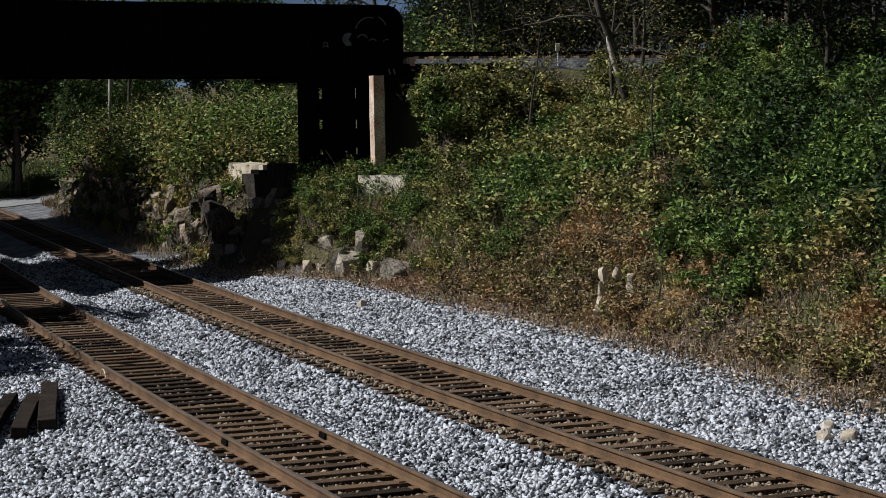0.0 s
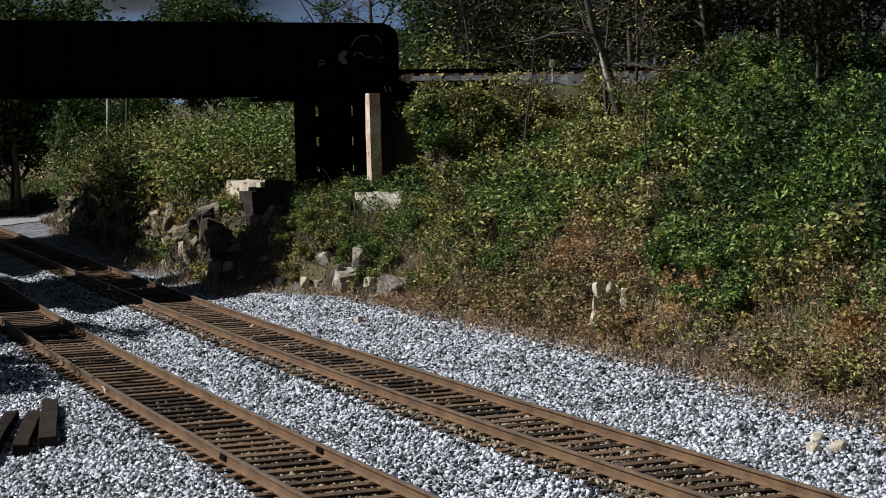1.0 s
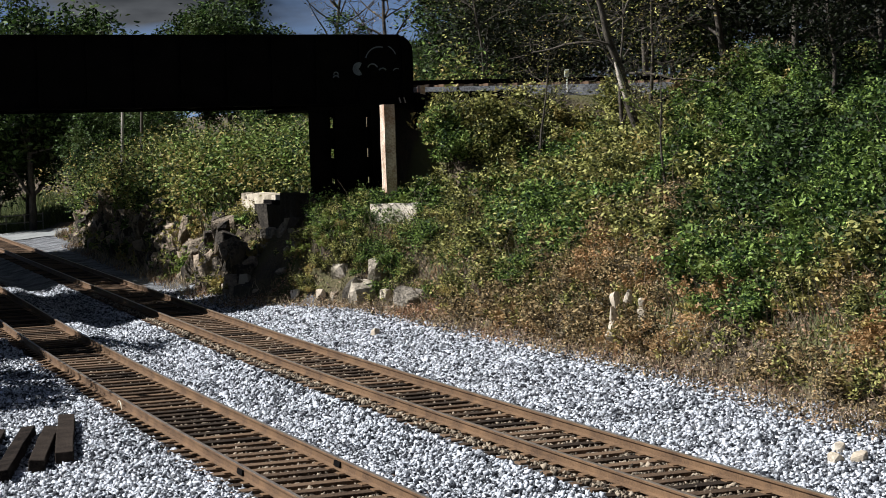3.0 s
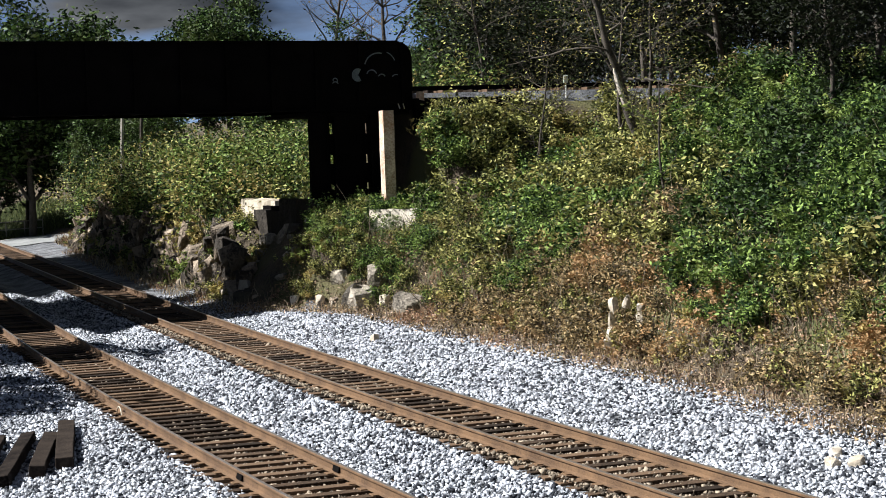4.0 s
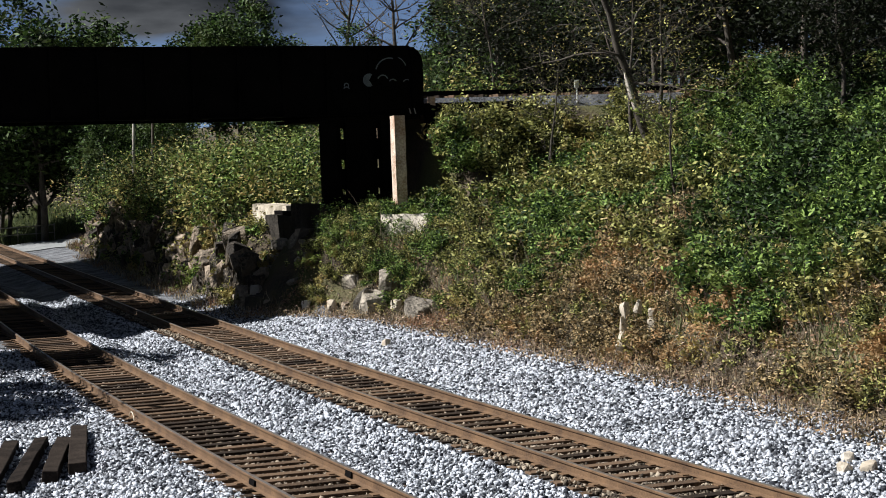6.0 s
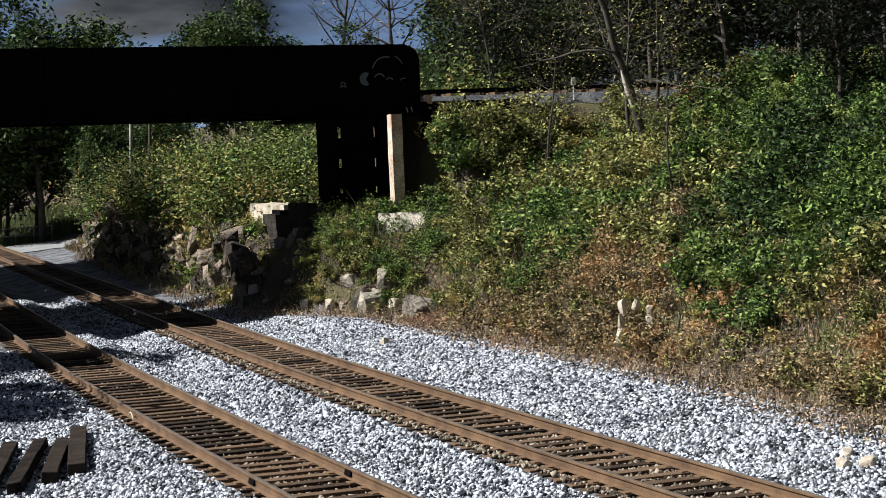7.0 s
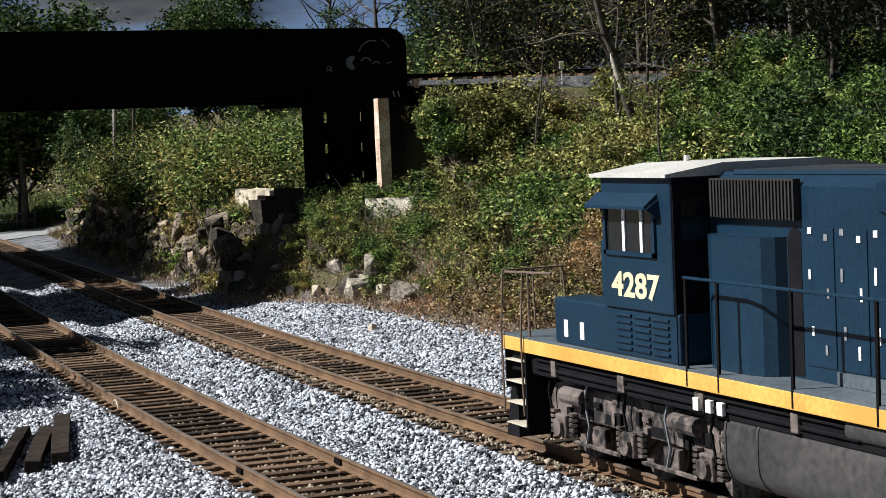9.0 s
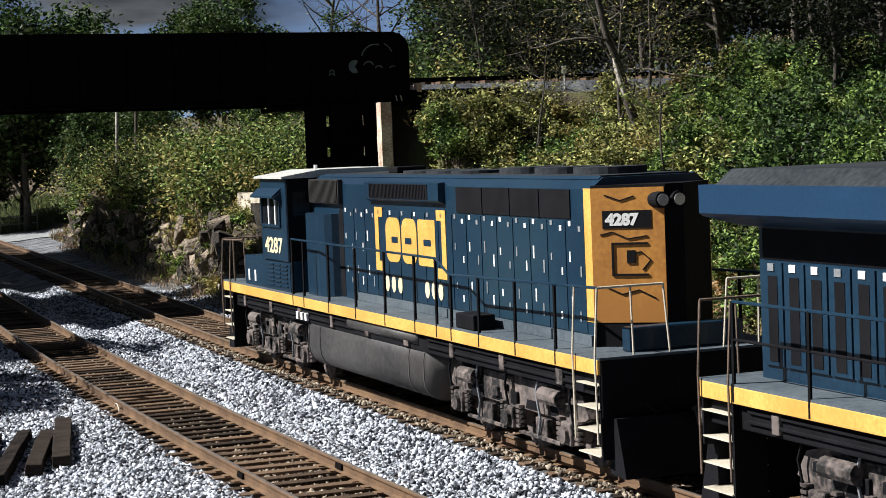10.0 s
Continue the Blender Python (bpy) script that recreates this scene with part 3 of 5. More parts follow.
PROTO = {
    "green": [shrub(i, 0.95, 1.25, 2300, 0.125, M_leaf, "leafy green shrub on the bank") for i in (1, 2, 3)],
    "olive": [shrub(i, 0.95, 1.2, 2200, 0.12, M_leaf_o, "olive and yellow leafy shrub on the bank") for i in (4, 5, 6)],
    "brown": [shrub(i, 0.9, 0.95, 1700, 0.10, M_leaf_b, "brown autumn-leaved brush on the bank", 9) for i in (7, 8, 9)],
    "dark": [shrub(i, 1.0, 1.35, 2200, 0.125, M_leaf_d, "dark green leafy shrub on the bank") for i in (10, 11)],
}
pick = random.Random(21)


def slab_view(px, py):
    """The gap in the brush below the pale slab."""
    return 52.9 < py < 54.4 and abs(px / py - 0.373) < 0.014


y = 22.5
count = 0
while y < 57.2:
    x = float(np.interp(y, FOOT_Y, FOOT_X)) + 0.5
    while x < 0.70 * y + 2.2 and x < 34:
        px, py = x + pick.uniform(-0.45, 0.45), y + pick.uniform(-0.45, 0.45)
        d = px - float(np.interp(py, FOOT_Y, FOOT_X))
        skip = (px < 17.4 and py > 51.5) or (px < 21.0 and py > 55.0) or (px < 22.6 and py > 56.9) or d < 0.3
        skip = skip or slab_view(px, py)
        if not skip:
            n1 = noise.noise(Vector((px * 0.33, py * 0.33, 0.0)))
            ratio = px / py
            if (d < 1.0 and py < 46) or (d < 2.4 and n1 > 0.15 and py < 46):
                kind = "brown" if n1 > -0.25 or pick.random() < 0.5 else "olive"
            elif py > 45.5 and d < 6:
                kind = "olive" if n1 > -0.1 else "green"
            elif ratio > 0.58 and d > 2.5:
                kind = "dark" if n1 < -0.05 else ("green" if n1 < 0.2 else "olive")
            elif n1 > 0.22:
                kind = "brown" if d < 5 and pick.random() < 0.6 else "olive"
            elif n1 > -0.05:
                kind = "olive"
            else:
                kind = "green"
            s = pick.uniform(0.75, 1.25) * (0.75 if d < 1.5 else 1.0) * (0.62 if 17.5 < px < 21.5 and py > 48.5 else 1.0)
            if not (d < 0.7 and pick.random() < 0.4):
                put(pick.choice(PROTO[kind]), px, py, pick.uniform(0, 360), s, 0.1)
                count += 1
        x += 0.95 + 0.05 * max(0.0, d)
    y += 1.15
# low brush along the gravel's edge and on the broken face, joined by kind of leaf
def low_brush(name, mat, seed, n, y0, y1, d0, d1, size, label):
    nr = np.random.default_rng(seed)
    cs = []
    while len(cs) < n:
        py = nr.uniform(y0, y1)
        px = float(np.interp(py, FOOT_Y, FOOT_X)) + d0 + (d1 - d0) * nr.random() ** 1.2
        if slab_view(px, py):
            continue
        s = size * nr.uniform(0.7, 1.4)
        tips = nr.normal(size=(14, 3)) * (0.5 * s, 0.5 * s, 0.32 * s) + (px, py, float(ground_z(px, py)) + 0.5 * s)
        cs.append(tips[nr.integers(0, 14, 420)] + nr.normal(size=(420, 3)) * 0.11 * s)
    tagged(new(name, leaf_mesh(name, np.concatenate(cs), 0.09, mat, 0.3, nr)), label, "brush", kind="stuff")


low_brush("brown_brush", M_leaf_b, 91, 110, 23.5, 48.5, 0.1, 2.3, 0.5, "low brown autumn brush along the gravel's edge")
low_brush("olive_brush", M_leaf_o, 92, 70, 23.5, 56.2, 0.3, 3.0, 0.5, "low olive brush at the foot of the bank")
low_brush("green_brush", M_leaf, 93, 30, 47.5, 56.4, 0.45, 3.4, 0.55, "low green brush on the broken face")
low_brush("bank_weeds", M_leaf_o, 94, 40, 60.4, 65.5, 0.2, 1.9, 0.42, "low weeds on the rocks beyond the bridge")
# sprays of leaves round the foot of the post and the slab
for px, py, s in ((19.85, 55.4, 0.9), (20.25, 55.25, 0.85), (20.75, 55.2, 0.95), (21.2, 55.2, 0.9), (20.5, 55.15, 0.7), (19.4, 55.3, 0.8), (19.05, 54.2, 0.5), (22.2, 56.2, 1.0), (22.9, 56.4, 1.1), (22.0, 55.4, 0.9), (22.6, 55.8, 1.15), (23.3, 56.0, 1.3), (22.9, 55.2, 1.0), (23.7, 55.3, 1.2), (24.2, 56.2, 1.2), (22.3, 54.4, 0.9), (18.9, 53.9, 0.7), (19.3, 53.2, 0.62), (20.1, 53.0, 0.5), (20.9, 53.4, 0.6),
                  (19.5, 52.2, 0.6), (21.3, 54.3, 0.8), (21.5, 55.5, 0.8), (18.5, 54.4, 0.62), (18.4, 55.4, 0.55), (20.4, 52.0, 0.62), (18.9, 52.5, 0.5),
                  (17.6, 55.3, 0.45), (17.9, 56.0, 0.5), (18.3, 56.2, 0.55), (18.7, 56.3, 0.6), (18.9, 55.6, 0.6), (19.3, 56.2, 0.6), (19.7, 56.4, 0.6), (18.3, 55.2, 0.5), (18.1, 54.9, 0.5), (20.1, 56.5, 0.7)):
    put(pick.choice(PROTO["olive"] + PROTO["green"]), px, py, pick.uniform(0, 360), s, 0.04)
for px, py, s in ((27.6, 50.0, 0.9), (28.2, 49.8, 1.0), (28.8, 50.2, 0.9), (30.6, 50.3, 1.0), (31.3, 50.1, 0.9)):
    put(pick.choice(PROTO["brown"]), px, py, pick.uniform(0, 360), s, -0.5)
# brush on the rocky bank beyond the bridge, one joined mass
far_mass = []
for mat, seed, share in ((M_leaf, 81, 0.40), (M_leaf_o, 82, 0.40), (M_leaf_d, 83, 0.20)):
    nr = np.random.default_rng(seed)
    cs = []
    for k in range(int(330 * share)):
        py = 63.5 + 41 * nr.random()
        px = float(np.interp(py, FOOT_Y, FOOT_X)) + 1.0 + 13.0 * nr.random() ** 1.5
        if px > 0.36 * py + 7 or (61.0 < py < 67.0 and px < 19.4):
            continue
        s = nr.uniform(0.9, 1.8)
        tips = nr.normal(size=(26, 3)) * (0.55 * s, 0.55 * s, 0.38 * s) + (px, py, float(ground_z(px, py)) + 0.75 * s)
        cs.append(tips[nr.integers(0, 26, 560)] + nr.normal(size=(560, 3)) * 0.17 * s)
    for k in range(int(150 * share)):   # weeds hanging over the crags
        py = 60.8 + 42 * nr.random()
        px = float(np.interp(py, FOOT_Y, FOOT_X)) + 0.15 + 1.5 * nr.random()
        s = nr.uniform(0.35, 0.7)
        if 61.0 < py < 67.0:
            s *= 0.62
        tips = nr.normal(size=(16, 3)) * (0.4 * s, 0.7 * s, 0.4 * s) + (px - 0.12, py, float(ground_z(px, py)) + 0.3 * s)
        cs.append(tips[nr.integers(0, 16, 230)] + nr.normal(size=(230, 3)) * 0.14 * s)
    tagged(new("far_brush", leaf_mesh("far_brush", np.concatenate(cs), 0.165, mat, 0.3, nr)), "dense brush on the bank beyond the bridge", "brush", kind="stuff")
for group in PROTO.values():
    for p in group:
        drop(p)

# trees
T_far = [tree(30 + i, 11.5, 3.9, 15000, 0.32, M_leaf_d, M_bark, "tall leafy deciduous tree behind the bridge", 0.3, 12, 0.22, "tree", "trees behind the bridge", 0.10, 170) for i in range(3)]
for x, y, k, s, t in ((16.6, 123, 0, 1.08, 10), (20.6, 122, 1, 1.24, 80), (24.0, 122, 2, 1.2, 200), (32.2, 120, 0, 0.92, 150), (34.3, 122, 1, 0.94, 300),
                      (28.5, 150, 2, 0.72, 20), (53.5, 126, 2, 1.1, 30), (55, 122, 0, 1.1, 260), (49, 100, 2, 0.78, 100), (55, 96, 1, 0.8, 222), (23.2, 112, 2, 0.62, 17), (26.5, 111, 0, 0.58, 117), (37, 108, 1, 0.6, 217),
                      (32, 105, 2, 0.55, 77), (42, 104, 0, 0.48, 307), (19.0, 127, 1, 0.78, 140), (38.5, 86, 2, 0.72, 33), (43, 90, 0, 0.85, 143), (47.5, 85, 1, 0.85, 253), (52, 90, 2, 0.95, 13),
                      (15.2, 127, 1, 0.85, 61), (17.9, 129, 2, 0.9, 99), (19.4, 133, 0, 0.9, 12), (21.6, 130, 1, 0.9, 231), (14.6, 140, 2, 0.95, 45),
                      *[(16.5 + 5.2 * k, 163 + 7 * (k % 3), k % 3, 0.62 + 0.04 * (k % 4), 53 * k) for k in range(12)]):
    put(T_far[k], x, y, t, s)
T_bare = tree(44, 12.5, 4.8, 260, 0.2, M_leaf_b, M_bark, "bare branching tree behind the bridge", 0.3, 24, 0.27, "bare_tree")
put(T_bare, 38.2, 112, 0, 0.98)
put(T_bare, 42.2, 113, 130, 1.0)
T_hill = [tree(50 + i, 8.5, 3.0, 8500, 0.20, M_leaf_x, M_bark, "dense hillside tree with shade put into its leaf colour", 0.3, 11, 0.14, "tree", "trees on the hillside", 0.15, 70) for i in range(2)]
T_slim = tree(60, 7.5, 2.6, 900, 0.12, M_leaf_o, M_bark, "thin half-bare sapling on the hillside", 0.2, 9, 0.085, "sapling", "", 0.22)
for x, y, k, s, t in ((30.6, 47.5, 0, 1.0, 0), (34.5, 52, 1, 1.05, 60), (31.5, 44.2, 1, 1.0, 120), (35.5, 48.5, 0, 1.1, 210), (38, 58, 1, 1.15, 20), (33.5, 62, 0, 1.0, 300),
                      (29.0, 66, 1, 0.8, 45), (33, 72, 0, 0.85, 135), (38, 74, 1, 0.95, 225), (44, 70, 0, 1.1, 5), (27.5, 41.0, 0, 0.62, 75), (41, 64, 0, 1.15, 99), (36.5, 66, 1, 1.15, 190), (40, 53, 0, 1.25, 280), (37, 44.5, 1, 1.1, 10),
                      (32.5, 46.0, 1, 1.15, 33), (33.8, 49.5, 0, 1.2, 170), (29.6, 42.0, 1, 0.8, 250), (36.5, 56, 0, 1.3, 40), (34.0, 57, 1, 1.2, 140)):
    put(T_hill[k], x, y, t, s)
for x, y, s, t in ((26.5, 50.5, 0.9, 0), (27.9, 52, 0.95, 220), (25.2, 54.0, 0.7, 310), (24.0, 43.5, 0.55, 20), (27.5, 63.5, 0.9, 140)):
    put(T_slim, x, y, t, s)
for t in (*T_far, T_bare, *T_hill, T_slim):
    drop(t)

# leaning trunk with peeled pale bark
rnd0 = random.Random(5)
trunk = empty("leaning_tree", pose(27.0, 50.2, gz(27.0, 50.2)), "leaning dark trunk with a patch of peeled pale bark", "tree")
stem = [(Vector((-0.32 * k * 0.42 + 0.05 * math.sin(k * 1.3), 0, -0.3 + k * 0.42)), 0.16 - 0.006 * k) for k in range(16)]
limbs = [stem]
for k in range(11):
    p0, r0 = stem[rnd0.randint(4, 15)]
    limb = wander(p0, (rnd0.gauss(-0.2, 1), rnd0.gauss(0, 0.7), rnd0.uniform(0.1, 1.0)), rnd0.uniform(1.4, 3.4), 0.05, 0.012, 7, rnd0, 0.3)
    limbs.append(limb)
    for j in range(4):
        p1, _ = limb[rnd0.randint(2, 7)]
        limbs.append(wander(p1, (rnd0.gauss(0, 1), rnd0.gauss(0, 1), rnd0.uniform(-0.2, 1.0)), rnd0.uniform(0.5, 1.4), 0.018, 0.006, 5, rnd0, 0.35))
shared("trunk", stems_mesh("trunk", limbs, M_bark), trunk, Matrix())
shared("pale_bark", stems_mesh("pale_bark", [[(Vector((-0.32 * z - 0.20, -0.09, z)), w) for z, w in ((1.25, 0.03), (1.45, 0.085), (1.9, 0.10), (2.3, 0.085), (2.55, 0.03))]], M_palebark), trunk, Matrix(), "strip of pale peeled bark")
bm = bmesh.new()
rod(bm, (0, 0, -0.3), (0, 0, 0.75), 0.025, 6)
box(bm, (-0.09, -0.02, 0.72), (0.09, 0.02, 0.98), 0.02)
sign = tagged(new("marker_post", mesh_from("marker_post", bm, M_white)), "small white trackside marker on a post", "marker")
sign.matrix_basis = pose(28.3, 58.2, 6.2)

# ---- grass, dead twigs, loose stones ----


def blades(name, n, place, height, mat, label, seed, lean=0.35, width=0.012):
    nr = np.random.default_rng(seed)
    x, y = place(nr, n)
    z = ground_z(x, y) - 0.02
    base = np.stack([x, y, z], 1)
    h = height * nr.uniform(0.5, 1.4, (n, 1))
    a = nr.uniform(0, math.tau, n)
    side = np.stack([np.cos(a), np.sin(a), 0 * a], 1) * width
    tip = base + np.concatenate([nr.normal(size=(n, 2)) * lean, np.ones((n, 1))], 1) * h
    co = np.stack([base - side, base + side, tip], 1).reshape(-1, 3)
    me = bpy.data.meshes.new(name)
    me.from_pydata(co.tolist(), [], np.arange(3 * n).reshape(-1, 3).tolist())
    me.materials.append(mat)
    me.update()
    return tagged(new(name, me), label, "grass", kind="stuff")


def on_bank(d0, d1, y0, y1):
    def f(nr, n):
        yy = nr.uniform(y0, y1, n)
        xx = np.interp(yy, FOOT_Y, FOOT_X) + d0 + (d1 - d0) * nr.beta(1.4, 1.8, n)
        return xx, yy
    return f


blades("dry_grass", 7000, on_bank(-0.9, 2.8, 22, 54), 0.30, M_grass, "dry tawny grass along the foot of the bank", 3)
blades("green_weeds", 14000, on_bank(0.6, 6.0, 22, 57), 0.5, M_weed, "green weeds and grass on the bank", 4)
blades("bank_grass", 14000, on_bank(0.8, 6.0, 66.5, 104), 0.6, M_weed, "grass on the rocky bank beyond the bridge", 5, 0.35, 0.02)
blades("dry_bank_grass", 9000, on_bank(-0.2, 4.0, 66.5, 112), 0.5, M_grass, "dry grass on the rocky bank beyond the bridge", 6, 0.4, 0.02)


def lawn(nr, n):
    return nr.uniform(12, 27, n), nr.uniform(123, 160, n)


blades("shoulder_grass", 5000, on_bank(-1.0, 0.9, 47, 100), 0.28, M_grass, "dry grass between the gravel and the rocks", 10)
blades("far_lawn", 22000, lawn, 0.55, M_weed, "rough green grass under the trees beyond the bridge", 8, 0.4, 0.035)
for mat, seed, n in ((M_litter, 31, 26000), (M_leaf_b, 32, 9000)):
    nr = np.random.default_rng(seed)
    lx, ly = on_bank(-1.3, 4.5, 22, 57)(nr, n)
    lz = ground_z(lx, ly) + np.abs(nr.normal(size=n)) * 0.13
    tagged(new("leaf_litter", leaf_mesh("leaf_litter", np.stack([lx, ly, lz], 1), 0.085, mat, 0.0, nr)), "brown fallen leaves and brittle brush on the bank", "leaf litter", kind="stuff")
nr = np.random.default_rng(9)
rnd0 = random.Random(9)
paths = []
for k in range(1300):
    yy = rnd0.uniform(22, 56)
    xx = float(np.interp(yy, FOOT_Y, FOOT_X)) + 0.2 + 4.2 * rnd0.random() ** 1.3
    paths.append(wander((xx, yy, gz(xx, yy) - 0.05), (rnd0.gauss(-0.2, 0.6), rnd0.gauss(0, 0.7), rnd0.uniform(0.2, 1.2)), rnd0.uniform(0.5, 1.7), 0.011, 0.003, 5, rnd0, 0.3))
tagged(new("dead_twigs", stems_mesh("dead_twigs", paths, M_twig)), "tangle of bare grey-brown twigs and canes on the bank", "brush", kind="stuff")


def stones(name, n, place, size, mat, label, seed, lift=0.0):
    nr = np.random.default_rng(seed)
    x, y = place(nr, n)
    n = len(x)
    z = ground_z(x, y) + lift
    base = np.array([(1, 0, 0), (-1, 0, 0), (0, 1, 0), (0, -1, 0), (0, 0, 1), (0, 0, -1)], float)
    q = nr.normal(size=(n, 4))
    q /= np.linalg.norm(q, axis=1, keepdims=True)
    w, a, b, c = q.T
    R = np.stack([1 - 2 * (b * b + c * c), 2 * (a * b - c * w), 2 * (a * c + b * w), 2 * (a * b + c * w), 1 - 2 * (a * a + c * c), 2 * (b * c - a * w),
                  2 * (a * c - b * w), 2 * (b * c + a * w), 1 - 2 * (a * a + b * b)], 1).reshape(n, 3, 3)
    loc = base[None] * nr.uniform(0.6, 1.35, (n, 6, 1)) + nr.normal(size=(n, 6, 3)) * 0.16
    loc *= (size * nr.lognormal(0, 0.28, (n, 1, 1)))
    co = np.einsum("nij,nkj->nki", R, loc) + np.stack([x, y, z], 1)[:, None]
    tri = np.array([(0, 2, 4), (2, 1, 4), (1, 3, 4), (3, 0, 4), (2, 0, 5), (1, 2, 5), (3, 1, 5), (0, 3, 5)])
    f = (tri[None] + 6 * np.arange(n)[:, None, None]).reshape(-1)
    me = bpy.data.meshes.new(name)
    me.vertices.add(6 * n)
    me.vertices.foreach_set("co", co.ravel())
    me.loops.add(len(f))
    me.loops.foreach_set("vertex_index", f.astype(np.int32))
    me.polygons.add(len(f) // 3)
    me.polygons.foreach_set("loop_start", np.arange(0, len(f), 3, dtype=np.int32))
    me.update(calc_edges=True)
    me.materials.append(mat)
    return tagged(new(name, me), label, "gravel", kind="stuff")


def strip(r0, r1, y0, y1, slack=1.2):
    def f(nr, n):
        yy = y0 + (y1 - y0) * nr.random(n) ** 1.3
        xx = nr.uniform(r0, r1, n) + bend_v(yy)
        keep = (xx > 0.145 * yy - slack) & (xx < 0.72 * yy + slack) & (xx < np.interp(yy, FOOT_Y, FOOT_X) + 0.25)
        return xx[keep], yy[keep]
    return f


stones("ballast_near", 46000, strip(2.5, 7.45, 19, 52), 0.035, M_stone, "loose grey crushed stone beside the near track", 11)
stones("ballast_middle", 38000, strip(9.2, 11.6, 17, 72), 0.035, M_stone, "loose grey crushed stone between the tracks", 12, 0.02)
stones("ballast_far", 52000, strip(13.75, 18.2, 18, 66), 0.035, M_stone, "loose grey crushed stone beside the far track", 13)
stones("fouled_near", 12000, strip(7.55, 9.15, 19, 60), 0.030, M_crib, "brown fouled stone between the sleepers", 14, 0.035)
stones("fouled_far", 15000, strip(11.75, 13.75, 17, 66), 0.032, M_crib, "brown fouled stone between the sleepers", 15, 0.045)


# ---- rocks and timbers ----
def chunk(bm, c, size, rnd, turn=0.0):
    """One angular block: the hull of points scattered near a box's faces, roughened."""
    pts = []
    for k in range(22):
        p = Vector([rnd.uniform(-1, 1) for _ in range(3)])
        p /= max(abs(v) for v in p) ** 0.75
        p = Vector([p[i] * size[i] for i in range(3)])
        p.rotate(Euler((rnd.uniform(-0.2, 0.2), rnd.uniform(-0.2, 0.2), turn)))
        pts.append(bm.verts.new(p + Vector(c)))
    hull = bmesh.ops.convex_hull(bm, input=pts)
    inner = [v for v in hull["geom_interior"] if isinstance(v, bmesh.types.BMVert)]
    bmesh.ops.delete(bm, geom=inner, context="VERTS")
    return bm


def roughened(bm, amp, seed):
    bmesh.ops.subdivide_edges(bm, edges=bm.edges[:], cuts=1)
    for v in bm.verts:
        v.co += noise.noise_vector(v.co * 4.1 + Vector((seed, 0, 0))) * amp
    return bm


def rock(x, y, z, sx, sy, sz, mat, seed, label, name="boulder"):
    rnd = random.Random(seed)
    bm = roughened(chunk(bmesh.new(), (0, 0, 0), (sx, sy, sz), rnd, rnd.uniform(0, 3)), min(sx, sy, sz) * 0.16, seed)
    ob = tagged(new(name, mesh_from(name, bm, mat)), label, "rock")
    ob.matrix_basis = pose(x, y, z, 0, 0, seed * 47 % 360)
    return ob


def outcrop(x, y, length, height, seed, label, mat=None):
    """A crag of upright, split blocks along the foot of the bank."""
    rnd = random.Random(seed)
    top = empty("outcrop", pose(x, y, gz(x - 0.3, y)), label, "rock", "rock outcrops along the bank")
    n = int(length / 0.36)
    for k in range(n):
        yy = -length / 2 + length * (k + 0.5) / n + rnd.uniform(-0.2, 0.2)
        peak = height * rnd.uniform(0.3, 1.05)
        z = -0.3
        while z < peak:
            h = rnd.uniform(0.18, 0.75)
            bm = chunk(bmesh.new(), (0, 0, 0), (rnd.uniform(0.2, 0.5), rnd.uniform(0.12, 0.36), h), rnd, rnd.uniform(-0.9, 0.9))
            b = part("block", roughened(bm, 0.06, seed + k), mat or M_crag, top)
            b.matrix_basis = pose(rnd.uniform(-0.15, 0.25) + 0.25 * z, yy + rnd.uniform(-0.12, 0.12), z + h * 0.7, rnd.uniform(-14, 14), rnd.uniform(-18, 10), 0)
            z += h * 1.1
    return top


rr = random.Random(77)
for i in range(14):   # rocky face beyond the bridge
    yy = 61.2 + i * 3.1
    fx = float(np.interp(yy, FOOT_Y, FOOT_X))
    outcrop(fx + 0.35 + rr.uniform(-0.2, 0.2), yy, 2.5 + rr.uniform(-0.4, 0.6), 1.9 + rr.uniform(-0.5, 0.7), 100 + i, "craggy split limestone outcrop in the bank")
for i in range(22):   # tumbled rock on the slope under the bridge
    yy = rr.uniform(56.6, 62.5)
    xx = float(np.interp(yy, FOOT_Y, FOOT_X)) + rr.uniform(0.3, 2.6)
    rock(xx, yy, gz(xx, yy), rr.uniform(0.12, 0.34), rr.uniform(0.15, 0.4), rr.uniform(0.1, 0.28), M_rock, 300 + i, "dark broken rock on the slope under the bridge")
for i, (xx, yy, w, h) in enumerate(((18.6, 52.9, 1.1, 0.6), (19.15, 50.4, 0.8, 0.4))):
    outcrop(xx, yy, w, h, 400 + i, "broken grey rock face at the foot of the bank", M_rock)
for i in range(22):   # broken rock near the pier
    yy = 46.5 + i * 0.70
    fx = float(np.interp(yy, FOOT_Y, FOOT_X))
    rock(fx + 0.55 + rr.uniform(-0.1, 0.6), yy, 0.05 + rr.uniform(-0.1, 0.45), rr.uniform(0.12, 0.28), rr.uniform(0.14, 0.38), rr.uniform(0.10, 0.28), M_crag, 200 + i, "broken grey rock at the foot of the bank")
